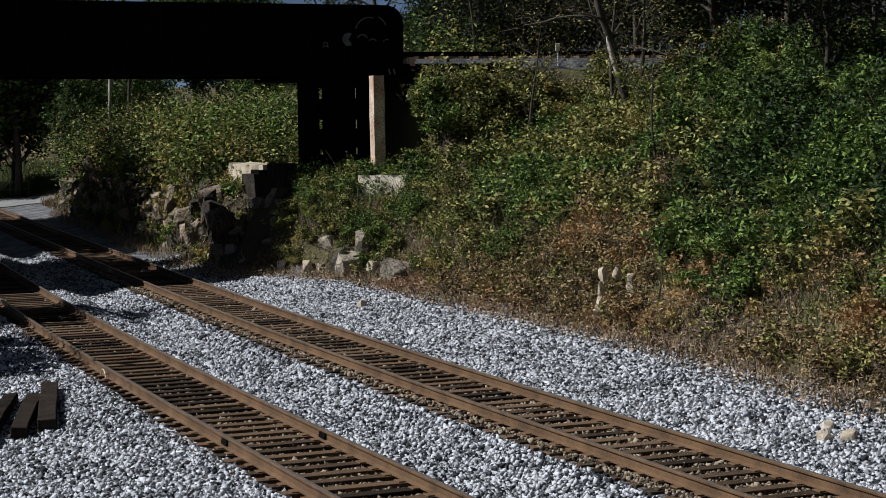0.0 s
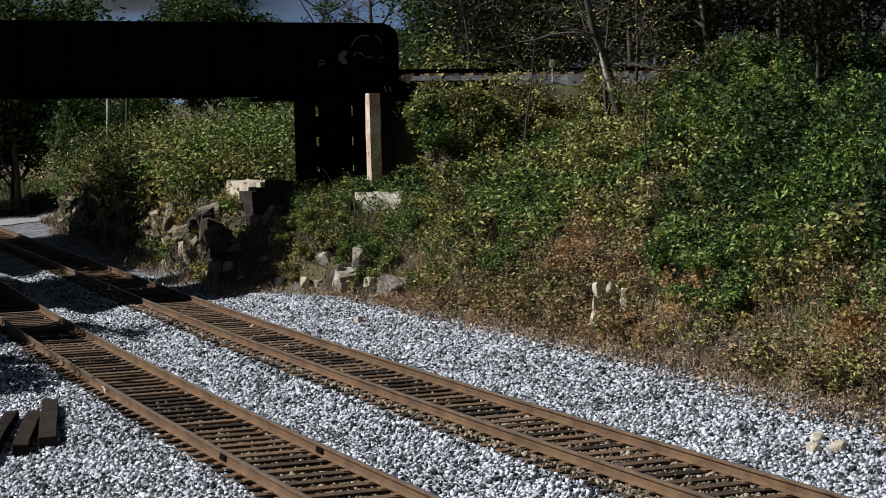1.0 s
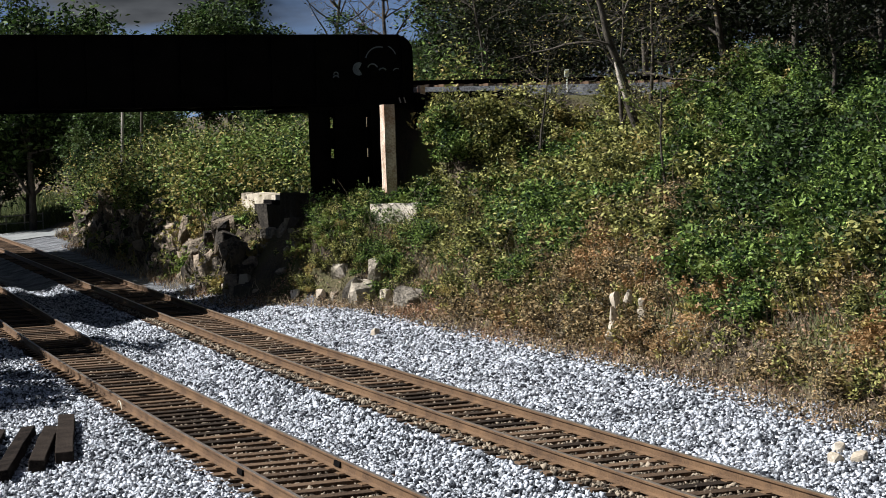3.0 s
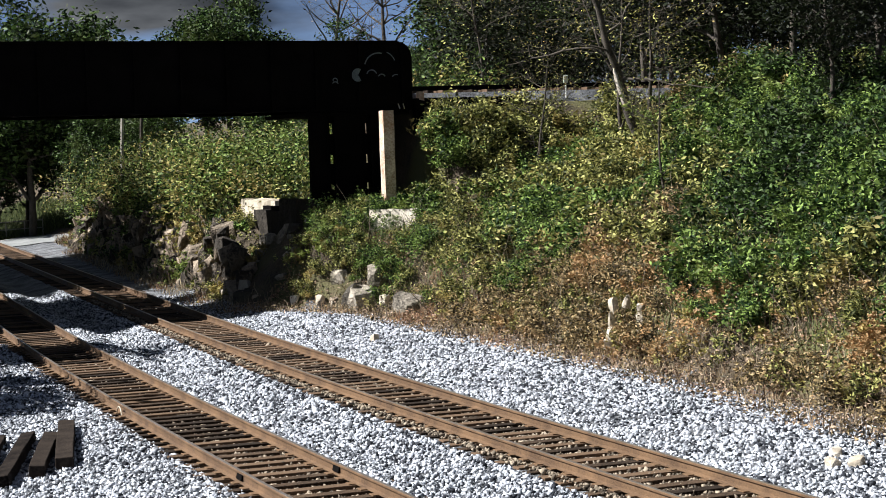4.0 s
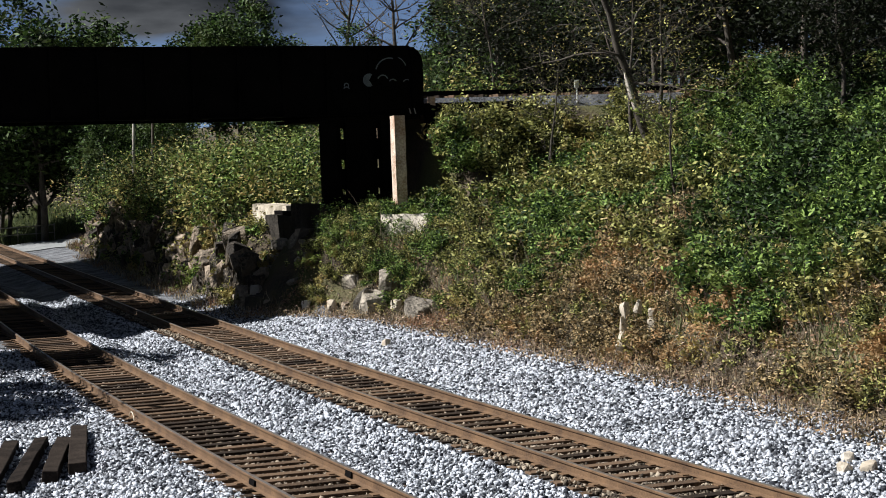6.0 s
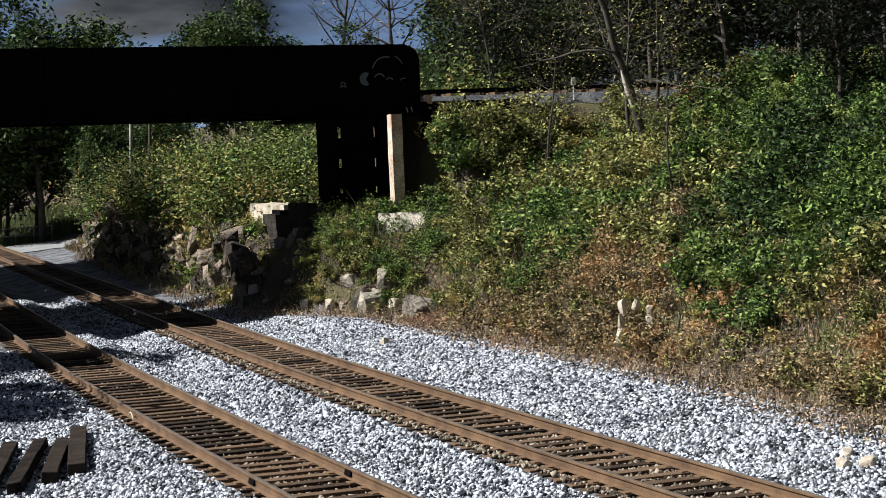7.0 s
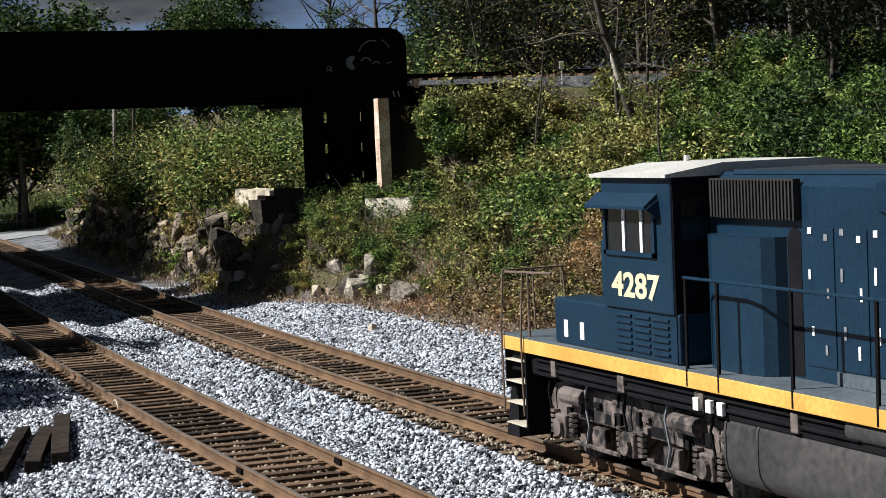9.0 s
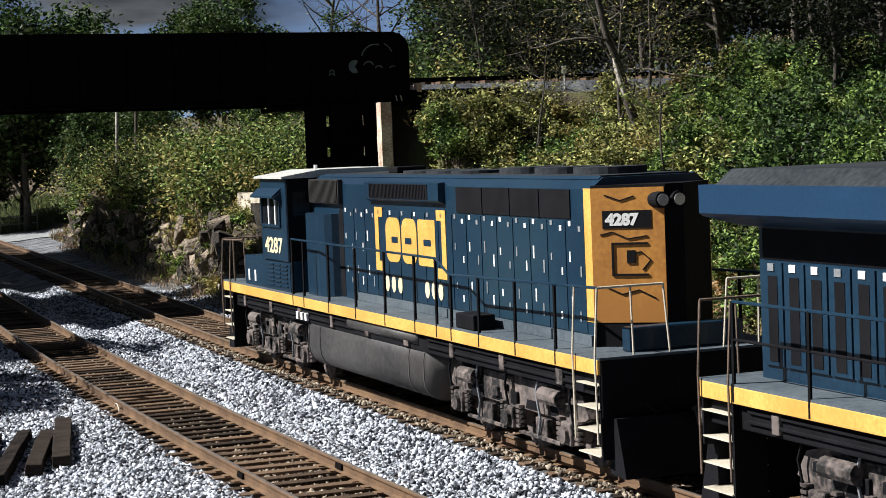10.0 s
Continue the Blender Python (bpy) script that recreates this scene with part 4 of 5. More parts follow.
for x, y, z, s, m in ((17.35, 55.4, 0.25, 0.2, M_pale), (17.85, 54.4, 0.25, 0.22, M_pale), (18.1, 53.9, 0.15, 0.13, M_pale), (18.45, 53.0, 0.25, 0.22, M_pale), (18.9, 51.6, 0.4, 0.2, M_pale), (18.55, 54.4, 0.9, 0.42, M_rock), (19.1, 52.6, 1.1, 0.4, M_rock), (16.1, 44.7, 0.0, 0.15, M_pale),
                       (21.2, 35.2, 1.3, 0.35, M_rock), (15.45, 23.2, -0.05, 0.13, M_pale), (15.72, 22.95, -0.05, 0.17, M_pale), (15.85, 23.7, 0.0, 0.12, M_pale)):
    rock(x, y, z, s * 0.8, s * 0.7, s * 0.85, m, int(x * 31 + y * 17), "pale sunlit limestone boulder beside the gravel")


for x, y, z, s in ((19.02, 37.35, 0.2, 0.13), (19.06, 37.3, 0.5, 0.11), (19.12, 37.35, 0.82, 0.12), (19.2, 37.4, 1.12, 0.13), (19.38, 37.1, 1.22, 0.10),
                   (19.42, 36.6, 0.2, 0.12), (19.45, 36.6, 0.48, 0.12), (19.48, 36.65, 0.78, 0.11), (19.52, 36.7, 1.05, 0.10)):
    rock(x, y, z, s * 0.8, s * 0.8, s * 1.7, M_concrete, int(x * 31 + y * 17 + z * 90), "splinter of pale rock standing in the bank")


def timber(a, b, z, wide, tall, roll, seed):
    a, b = Vector((*a, z)), Vector((*b, z))
    d = b - a
    bm = boxed((-wide / 2, -d.length / 2, 0), (wide / 2, d.length / 2, tall), 0.015)
    bmesh.ops.subdivide_edges(bm, edges=[e for e in bm.edges if e.calc_length() > 0.5], cuts=6)
    for v in bm.verts:
        v.co += noise.noise_vector(v.co * 3 + Vector((seed, 0, 0))) * 0.018
    ob = tagged(new("timber", mesh_from("timber", bm, M_oldtie)), "old black creosoted timber lying on the gravel", "timber", "discarded timbers")
    ob.matrix_basis = Matrix.Translation((a + b) / 2) @ pose(0, 0, 0, 0, roll, math.degrees(math.atan2(-d.x, d.y)))
    return ob


timber((3.75, 29.0), (4.95, 34.0), -0.30, 0.27, 0.22, 3, 1)
timber((4.30, 29.3), (5.5, 33.9), -0.30, 0.24, 0.25, -6, 2)
timber((4.92, 29.9), (5.8, 33.5), -0.30, 0.26, 0.27, 4, 3)
timber((5.48, 30.4), (6.35, 34.8), -0.30, 0.30, 0.28, -2, 4)


# ---- far left: road, poles, fence ----
tagged(new("road", grid_mesh("road", np.linspace(10, 21.5, 20), np.linspace(112, 122, 12), lambda a, b: ground_z(a, b) + 0.05, [M_road])), "pale dusty road beyond the tracks", "road", kind="structure")
for x, y, r, mat, h in ((19.5, 90, 0.075, M_pole, 5.6), (20.6, 90.5, 0.07, M_bark, 5.6)):
    bm = bmesh.new()
    rod(bm, (0, 0, -0.5), (0.3, 0, h), r * 1.25, 10, r)
    ob = tagged(new("utility_pole", mesh_from("utility_pole", bm, mat)), "weathered grey wooden utility pole" if mat == M_pole else "dark wooden utility pole", "utility pole")
    ob.matrix_basis = pose(x, y, gz(x, y))
fence = empty("fence", Matrix(), "low pale metal fence beside the far road", "fence")
for k in range(9):
    x = 12 + k * 1.2
    bm = bmesh.new()
    rod(bm, (x, 124, gz(x, 124) - 0.2), (x, 124, gz(x, 124) + 1.1), 0.04, 6)
    part("post", bm, M_pole, fence)
for h in (0.5, 1.0):
    bm = bmesh.new()
    rod(bm, (12, 124, gz(12, 124) + h), (21.6, 124, gz(21.6, 124) + h), 0.035, 6)
    part("rail", bm, M_pole, fence)

# trees on the near side, whose shade falls across the tracks
T_side = [tree(71 + k, 9.0, 3.3, 6000, 0.45, M_leaf, M_bark, "leafy tree beside the near track", 0.3, 11, 0.16, "tree", "trees beside the near track") for k in range(2)]
for k, (x, y, s) in enumerate(((-3.0, 43.4, 0.95), (0.8, 51.6, 0.92), (4.3, 66.2, 1.1), (3.2, 67.8, 1.05), (0.5, 65.5, 1.0), (3.6, 79.5, 1.6), (4.2, 85.5, 1.6), (4.6, 91.5, 1.6), (5.0, 97.5, 1.5), (2.5, 82.0, 1.6), (2.8, 94.0, 1.6))):
    put(T_side[k % 2], x, y, 70 * k, s)
for t in T_side:
    drop(t)


# ---- locomotives: y runs forward from the leading end sill, z from the rail top ----
def side_quad(bm, s, x, y0, y1, z0, z1, proud, lean=0.0):
    """A plate on the side x (s = -1 or 1), standing proud by that much."""
    a, b = s * x, s * (x + proud)
    box(bm, (min(a, b), min(y0, y1), z0), (max(a, b), max(y0, y1), z1))
    return bm


def lettering(text, height, m, mat, parent, name="lettering", stretch=1.0):
    cu = bpy.data.curves.new(name, "FONT")
    cu.body, cu.size, cu.extrude, cu.align_x, cu.align_y = text, height, 0.004, "LEFT", "BOTTOM_BASELINE"
    cu.offset = 0.012
    tmp = new(name, cu)
    me = bpy.data.meshes.new_from_object(tmp.evaluated_get(bpy.context.evaluated_depsgraph_get()))
    bpy.data.objects.remove(tmp)
    bpy.data.curves.remove(cu)
    me.materials.clear()
    me.materials.append(mat)
    for v in me.vertices:
        v.co.x *= stretch
    ob = new(name, me)
    ob.parent = parent
    ob.matrix_basis = m
    return ob


def side_pose(x, y, z):
    return Matrix(((0, 0, -1, x), (-1, 0, 0, y), (0, 1, 0, z), (0, 0, 0, 1)))


def round_outline(hw, z0, z1, r, n=5):
    pts = []
    for cx, cz, a0 in ((hw - r, z0 + r, -90), (hw - r, z1 - r, 0), (-hw + r, z1 - r, 90), (-hw + r, z0 + r, 180)):
        for i in range(n + 1):
            a = radians(a0 + 90 * i / n)
            pts.append((cx + r * math.cos(a), cz + r * math.sin(a)))
    return pts


def wheelset(parent, y):
    bm = bmesh.new()
    for s in (-1, 1):
        rod(bm, (s * 0.68, 0, 0), (s * 0.82, 0, 0), 0.51, 24)
        rod(bm, (s * 0.66, 0, 0), (s * 0.69, 0, 0), 0.545, 24)
        for k in range(4):
            a = k * math.tau / 4
            box(bm, (s * 0.82 - 0.01, 0.25 * math.cos(a) - 0.04, 0.25 * math.sin(a) - 0.04), (s * 0.82 + 0.012, 0.25 * math.cos(a) + 0.04, 0.25 * math.sin(a) + 0.04))
    rod(bm, (-1.05, 0, 0), (1.05, 0, 0), 0.09, 10)
    ob = part("wheelset", bm, M_under, parent, "steel wheelset with dusty wheel faces")
    ob.matrix_basis = pose(0, y, 0.51)
    ob["axle_y"] = y
    return ob


def truck(parent, axles):
    y0, y1 = axles[0] + 0.55, axles[-1] - 0.55
    t = part("truck_bolster", boxed((-0.9, y1 + 0.4, 0.62), (0.9, y0 - 0.4, 0.95), 0.03), M_under, parent)
    for s in (-1, 1):
        out = [(y0, 0.80), (y0 - 0.2, 1.10), (y0 - 0.8, 1.24), (y0 - 1.1, 1.14), ((y0 + y1) / 2 + 0.4, 1.14), ((y0 + y1) / 2, 1.24), ((y0 + y1) / 2 - 0.4, 1.14), (y1 + 1.1, 1.14), (y1 + 0.8, 1.24), (y1 + 0.2, 1.10), (y1, 0.80), (y1 + 0.35, 0.66)]
        for a in axles[::-1]:
            out += [(a - 0.36, 0.68), (a - 0.22, 0.42), (a + 0.22, 0.42), (a + 0.36, 0.68)]
        out.append((y0 - 0.35, 0.66))
        bm = bmesh.new()
        prism(bm, out, min(s * 1.02, s * 1.22), max(s * 1.02, s * 1.22), "x")
        f = part("side_frame", bm, M_under, t, "dusty cast steel truck side frame")
        for a, b in zip(axles, axles[1:]):
            m0 = (a + b) / 2
            for dy in (-0.38, 0.38):
                # Black plates paint the shade of openings onto the solid side frame.
                bm = bmesh.new()
                prism(bm, [(m0 + dy - 0.22, 0.70), (m0 + dy + 0.22, 0.70), (m0 + dy + 0.15, 0.84), (m0 + dy - 0.15, 0.84)], min(s * 1.215, s * 1.226), max(s * 1.215, s * 1.226), "x")
                part("frame_opening", bm, M_dark, f, "black plate painting the shade in a frame opening")
        for a in axles:
            bm = bmesh.new()
            box(bm, (s * 1.24 - 0.10, a - 0.17, 0.36), (s * 1.24 + 0.10, a + 0.17, 0.70), 0.03)
            rod(bm, (s * 1.30, a, 0.52), (s * 1.40, a, 0.52), 0.13, 12)
            part("axle_box", bm, M_under, t, "dusty axle box")
            for dy in (-0.30, 0.30):
                bm = bmesh.new()
                for k in range(5):
                    rod(bm, (s * 1.25, a + dy, 0.40 + k * 0.075), (s * 1.25, a + dy, 0.44 + k * 0.075), 0.085, 8)
                part("spring", bm, M_under, t)
        for a, b in zip(axles, axles[1:]):
            bm = bmesh.new()
            rod(bm, (s * 1.26, a - 0.3, 0.33), (s * 1.26, b + 0.3, 0.33), 0.035, 6)
            box(bm, (s * 1.2 - 0.05, (a + b) / 2 - 0.2, 0.28), (s * 1.2 + 0.05, (a + b) / 2 + 0.2, 0.62), 0.02)
            part("brake_rigging", bm, M_under, t, "scraped brake rod and shoe")
        rnd = random.Random(int(y0 * 10))
        for k in range(16):
            yy, zz = rnd.uniform(y1 + 0.1, y0 - 0.1), rnd.uniform(0.72, 1.2)
            w, h = rnd.uniform(0.04, 0.12), rnd.uniform(0.03, 0.1)
            bm = boxed((min(s * 1.2, s * 1.27), yy - w, zz - h), (max(s * 1.2, s * 1.27), yy + w, zz + h), 0.012)
            part("bracket", bm, M_under if k % 3 else M_dark, t)
        for k in range(5):
            yy = y1 + 0.3 + (y0 - y1 - 0.6) * k / 4
            bm = bar_path(bmesh.new(), [(s * 1.30, yy, 1.35), (s * 1.32, yy + 0.12, 1.0), (s * 1.29, yy + 0.05, 0.62), (s * 1.27, yy + 0.2, 0.3)], 0.02)
            part("sand_hose", bm, M_edge if k % 2 else M_dark, t, "worn sand hose")
        bm = bmesh.new()
        rod(bm, (s * 1.30, y0 - 0.7, 1.0), (s * 1.30, y0 - 1.35, 1.0), 0.13, 10)
        part("brake_cylinder", bm, M_under, t)
        bm = bmesh.new()
        rod(bm, (s * 1.30, y1 + 0.7, 1.0), (s * 1.30, y1 + 1.35, 1.0), 0.13, 10)
        part("brake_cylinder", bm, M_under, t)
    return [wheelset(parent, a) for a in axles]


def bar_path(bm, pts, r):
    for a, b in zip(pts, pts[1:]):
        rod(bm, a, b, r, 6)
    return bm


def undercarriage(loco, length, tank0, tank1, axles):
    frame_ob = part("underframe", boxed((-1.42, -length + 0.05, 1.22), (1.42, -0.05, 1.55), 0.02), M_dark, loco)
    part("deck", boxed((-1.52, -length, 1.74), (1.52, 0, 1.775)), M_greyblue, loco, "dusty blue-grey walkway deck")
    for s in (-1, 1):
        bm = boxed((min(s * 1.46, s * 1.525), -length + 0.02, 1.54), (max(s * 1.46, s * 1.525), -0.02, 1.745), 0.008)
        part("sill_stripe", bm, M_yellow, loco, "yellow sill stripe")
    mat_end = (M_steelrail, M_rustrail)
    for e, d in ((0, 1), (-length, -1)):
        bm = bmesh.new()
        box(bm, (-1.5, min(e, e - d * 0.08), 0.95), (1.5, max(e, e - d * 0.08), 1.74), 0.02)
        prism(bm, [(e - d * 0.1, 0.18), (e + d * 0.35, 0.16), (e + d * 0.12, 0.95), (e - d * 0.1, 0.95)], -1.35, 1.35, "x")
        part("pilot", bm, M_dark, loco, "black pilot plate and plough")
        bm = bmesh.new()
        box(bm, (-0.16, min(e, e + d * 0.75), 0.76), (0.16, max(e, e + d * 0.75), 1.02), 0.04)
        box(bm, (-0.24, min(e + d * 0.55, e + d * 0.8), 0.70), (0.20, max(e + d * 0.55, e + d * 0.8), 1.06), 0.05)
        part("coupler", bm, M_under, loco, "dusty knuckle coupler")
        for s in (-1, 1):
            st = part("step_well", boxed((min(s * 1.05, s * 1.5), min(e - d * 0.02, e - d * 0.75), 0.38), (max(s * 1.05, s * 1.5), min(e - d * 0.02, e - d * 0.75) + 0.05, 1.7)), M_dark, loco)
            for k in range(4):
                z = 0.42 + k * 0.32
                bm = boxed((min(s * 1.02, s * 1.53), min(e - d * 0.05, e - d * 0.72), z), (max(s * 1.02, s * 1.53), max(e - d * 0.05, e - d * 0.72), z + 0.02), 0.004)
                part("step", bm, M_steelrail, st, "step with a pale edge")
            bm = bar_path(bmesh.new(), [(s * 1.55, e - d * 0.05, 0.6), (s * 1.56, e - d * 0.05, 1.8), (s * 1.5, e - d * 0.04, 2.72)], 0.017)
            part("grab_rail", bm, mat_end[e == 0], loco, "vertical grab rail")
            bm = bar_path(bmesh.new(), [(s * 1.55, e - d * 0.75, 0.6), (s * 1.56, e - d * 0.75, 1.8), (s * 1.5, e - d * 0.75, 2.72)], 0.017)
            part("grab_rail", bm, mat_end[e == 0], loco, "vertical grab rail")
        for s in (-1, 1):
            bm = bar_path(bmesh.new(), [(s * 1.5, e - d * 0.04, 2.72), (s * 0.5, e - d * 0.04, 2.72), (s * 0.42, e - d * 0.04, 1.78)], 0.018)
            part("end_railing", bm, mat_end[e == 0], loco, "end railing")
            part("railing_post", bar_path(bmesh.new(), [(s * 1.0, e - d * 0.04, 2.72), (s * 0.98, e - d * 0.04, 1.78)], 0.016), mat_end[e == 0], loco)
        for s in (-1, 1):
            bm = bar_path(bmesh.new(), [(s * (0.45 + 0.08 * k), e + d * 0.02 * k, 1.15 - 0.18 * (1 - abs(k - 3) / 3.0)) for k in range(7)], 0.022)
            part("air_hose", bm, M_dark, loco)
    bm = bmesh.new()
    prism(bm, round_outline(1.44, 0.38, 1.45, 0.38), tank1, tank0)
    tank = part("fuel_tank", bm, M_tank, loco, "dusty black rounded fuel tank", True)
    for yy in (tank1 + 0.03, tank0 - 0.03, tank1 + 0.75, tank0 - 0.75):
        bm = bmesh.new()
        prism(bm, round_outline(1.452, 0.368, 1.462, 0.39), yy - 0.02, yy + 0.02)
        part("tank_band", bm, M_tank, tank)
    for s in (-1, 1):
        bm = rod(bmesh.new(), (s * 1.37, tank0 - 2.6, 1.435), (s * 1.37, tank1 + 0.3, 1.435), 0.125, 16)
        part("air_reservoir", bm, M_tank, loco, "dusty black air reservoir cylinder", True)
        for k, dy in enumerate((0.05, 0.35, 0.62)):
            bm = boxed((min(s * 1.44, s * 1.5), tank0 + 0.55 - dy, 1.27), (max(s * 1.44, s * 1.5), tank0 + 0.68 - dy, 1.43), 0.01)
            part("placard", bm, M_white, loco, "small white placard")
    # pipes and cable runs under the sill
    for s in (-1, 1):
        for zz, rr_ in ((1.46, 0.025), (1.34, 0.025)):
            part("pipe", rod(bmesh.new(), (s * 1.44, -1.0, zz), (s * 1.44, tank0 - 2.8, zz), rr_, 6), M_dark, loco)
            part("pipe", rod(bmesh.new(), (s * 1.44, tank1 - 0.2, zz), (s * 1.44, -length + 1.0, zz), rr_, 6), M_dark, loco)
        for k in range(9):
            y = -1.6 - k * (length - 3.0) / 8
            bm = boxed((min(s * 1.36, s * 1.47), y - 0.08, 1.26), (max(s * 1.36, s * 1.47), y + 0.08 + 0.03 * (k % 3), 1.5), 0.02)
            part("pipe_bracket", bm, M_under, loco)
    sets = []
    for ax in axles:
        sets += truck(loco, ax)
    return sets


def side_railing(loco, pts, posts, mids):
    for s in (-1, 1):
        bm = bar_path(bmesh.new(), [(s * 1.5, y, z) for y, z in pts], 0.021)
        part("handrail", bm, M_blue, loco, "blue handrail")
        if mids:
            bm = bar_path(bmesh.new(), [(s * 1.5, y, z) for y, z in mids], 0.018)
            part("mid_rail", bm, M_dark, loco, "dark middle rail")
        for y, z in posts:
            bm = rod(bmesh.new(), (s * 1.51, y, 1.56), (s * 1.5, y, z), 0.028, 6)
            part("stanchion", bm, M_dark, loco, "dark stanchion")


def hood_outline(hw, z0, z1, ch):
    return [(-hw, z0), (hw, z0), (hw, z1 - ch), (hw - ch * 1.3, z1), (-hw + ch * 1.3, z1), (-hw, z1 - ch)]


def lead_locomotive():
    L = empty("locomotive", Matrix(), "dark blue diesel locomotive with yellow stripes and end", "locomotive", "coupled locomotives")
    sets = undercarriage(L, 19.6, -6.25, -12.75, ((-1.5, -3.55, -5.6), (-13.95, -16.0, -18.05)))
    # low nose and the boxes along the cab
    bm = bmesh.new()
    prism(bm, hood_outline(0.9, 1.775, 3.36, 0.16), -3.4, -2.15)
    part("nose", bm, M_blue, L, "short blue nose")
    for s in (-1, 1):
        bx = part("equipment_box", boxed((min(s * 0.9, s * 1.46), -5.30, 1.775), (max(s * 0.9, s * 1.46), -1.72, 2.42), 0.03), M_blue, L, "low blue equipment box with louvres")
        for r in range(6):
            for c in range(3):
                bm = boxed((min(s * 1.455, s * 1.485), -5.05 + c * 0.5, 1.86 + r * 0.088), (max(s * 1.455, s * 1.485), -4.62 + c * 0.5, 1.90 + r * 0.088), 0.006)
                part("louvre", bm, M_blue, bx)
        for c in range(2):
            part("placard", boxed((min(s * 1.46, s * 1.468), -2.15 - c * 0.5, 1.88), (max(s * 1.46, s * 1.468), -2.03 - c * 0.5, 2.12)), M_white, bx, "small white placard")
    part("ballast_weight_box", boxed((-0.62, -0.75, 1.775), (0.62, -0.25, 2.15), 0.03), M_dark, L)
    # cab
    cab = part("cab", boxed((-1.5, -5.24, 2.40), (1.5, -3.36, 4.15), 0.03), M_blue, L, "blue driving cab")
    bm = bmesh.new()
    prism(bm, [(-1.58, 4.13), (1.58, 4.13), (1.58, 4.17), (0.75, 4.29), (-0.75, 4.29), (-1.58, 4.17)], -5.28, -3.20)
    part("cab_roof", bm, M_roofw, cab, "pale sunbleached cab roof")
    for s in (-1, 1):
        fr = bmesh.new()
        for a, b, c, d in ((-4.86, -3.46, 3.11, 3.17), (-4.86, -3.46, 3.72, 3.78), (-4.86, -4.79, 3.11, 3.78), (-3.53, -3.46, 3.11, 3.78)):
            side_quad(fr, s, 1.5, a, b, c, d, 0.035)
        w = part("window_frame", fr, M_blue, cab)
        part("pane", side_quad(bmesh.new(), s, 1.495, -4.80, -3.52, 3.16, 3.73, 0.012), M_glass, w, "dark cab window glass")
        for yy in (-4.02, -4.5):
            part("sash_bar", side_quad(bmesh.new(), s, 1.505, yy - 0.035, yy + 0.035, 3.17, 3.72, 0.02), M_white, w, "white sliding sash bar")
        bm = bmesh.new()
        prism(bm, [(s * 1.5, 3.93), (s * 1.70, 3.77), (s * 1.70, 3.73), (s * 1.5, 3.89)], -4.92, -3.26)
        part("awning", bm, M_blue, cab, "blue cab window awning")
        bm = bmesh.new()
        prism(bm, [(s * 1.5, 3.86), (s * 1.69, 3.73), (s * 1.5, 3.60)], -4.95, -4.92)
        part("awning_bracket", bm, M_blue, cab)
    part("windscreen", boxed((-1.3, -3.365, 3.5), (1.3, -3.345, 4.0)), M_glass, cab, "dark windscreen")
    for x0 in (-1.36, 0.98):
        part("rear_window", boxed((x0, -5.261, 3.35), (x0 + 0.38, -5.253, 3.85)), M_glass, cab, "dark rear cab window")
    # Thin black sheet paints the shade on the blue rear wall.
    part("rear_bulkhead", boxed((-1.47, -5.252, 1.78), (1.47, -5.241, 4.12)), M_dark, cab, "black sheet painting shade on the cab rear wall")
    bm = rod(bmesh.new(), (-0.3, -3.6, 4.28), (-0.3, -3.6, 4.37), 0.04, 8)
    part("antenna", bm, M_white, cab)
    lettering("4287", 0.44, side_pose(-1.506, -3.62, 2.58), M_cream, cab, "road_number", 1.45)
    # long hood
    bm = bmesh.new()
    prism(bm, hood_outline(0.95, 1.775, 4.17, 0.16), -18.35, -5.22)
    hood = part("long_hood", bm, M_blue, L, "long dark blue engine hood")
    bm = bmesh.new()
    for s in (-1, 1):
        prism(bm, [(s * 0.80, 4.145), (s * 0.745, 4.19), (s * 0.725, 4.175), (s * 0.78, 4.125)], -18.3, -5.6)
    part("roof_edge", bm, M_blue, hood, "sunlit blue roof edge")
    part("roof_walk", boxed((-0.72, -18.2, 4.172), (0.72, -5.5, 4.195)), M_greyroof, hood, "grey hood roof")
    for s in (-1, 1):
        # intake grille behind the cab
        g = part("intake_box", side_quad(bmesh.new(), s, 0.94, -7.30, -5.42, 3.62, 4.10, 0.10), M_brown, hood, "brown ribbed intake grille")
        for k in range(25):
            y = -5.46 - k * 0.073
            part("rib", side_quad(bmesh.new(), s, 1.04, y - 0.045, y - 0.01, 3.63, 4.08, 0.025), M_brown, g)
        # blower housing
        bm = bmesh.new()
        pts = [(s * 0.94, -5.45), (s * 1.16, -5.55), (s * 1.26, -5.8), (s * 1.26, -6.6), (s * 1.20, -6.82), (s * 1.08, -6.94), (s * 0.94, -7.0)]
        prism(bm, pts, 1.78, 3.42, "z")
        part("blower_housing", bm, M_blue, hood, "rounded blue blower housing")
        # Flat black plate paints the shade of the gap behind the blower.
        bm = bmesh.new()
        prism(bm, [(-7.30, 1.80), (-7.02, 1.80), (-7.02, 3.40), (-7.08, 3.50), (-7.20, 3.54), (-7.30, 3.48)], min(s * 0.94, s * 0.956), max(s * 0.94, s * 0.956), "x")
        part("recess", bm, M_dark, hood, "black plate painting the shade behind the blower")
        # dynamic brake intake
        bm = bmesh.new()
        prism(bm, [(s * 0.94, 3.70), (s * 1.07, 3.76), (s * 1.07, 4.06), (s * 0.94, 4.08)], -12.75, -8.95)
        fl = part("flared_housing", bm, M_blue, hood)
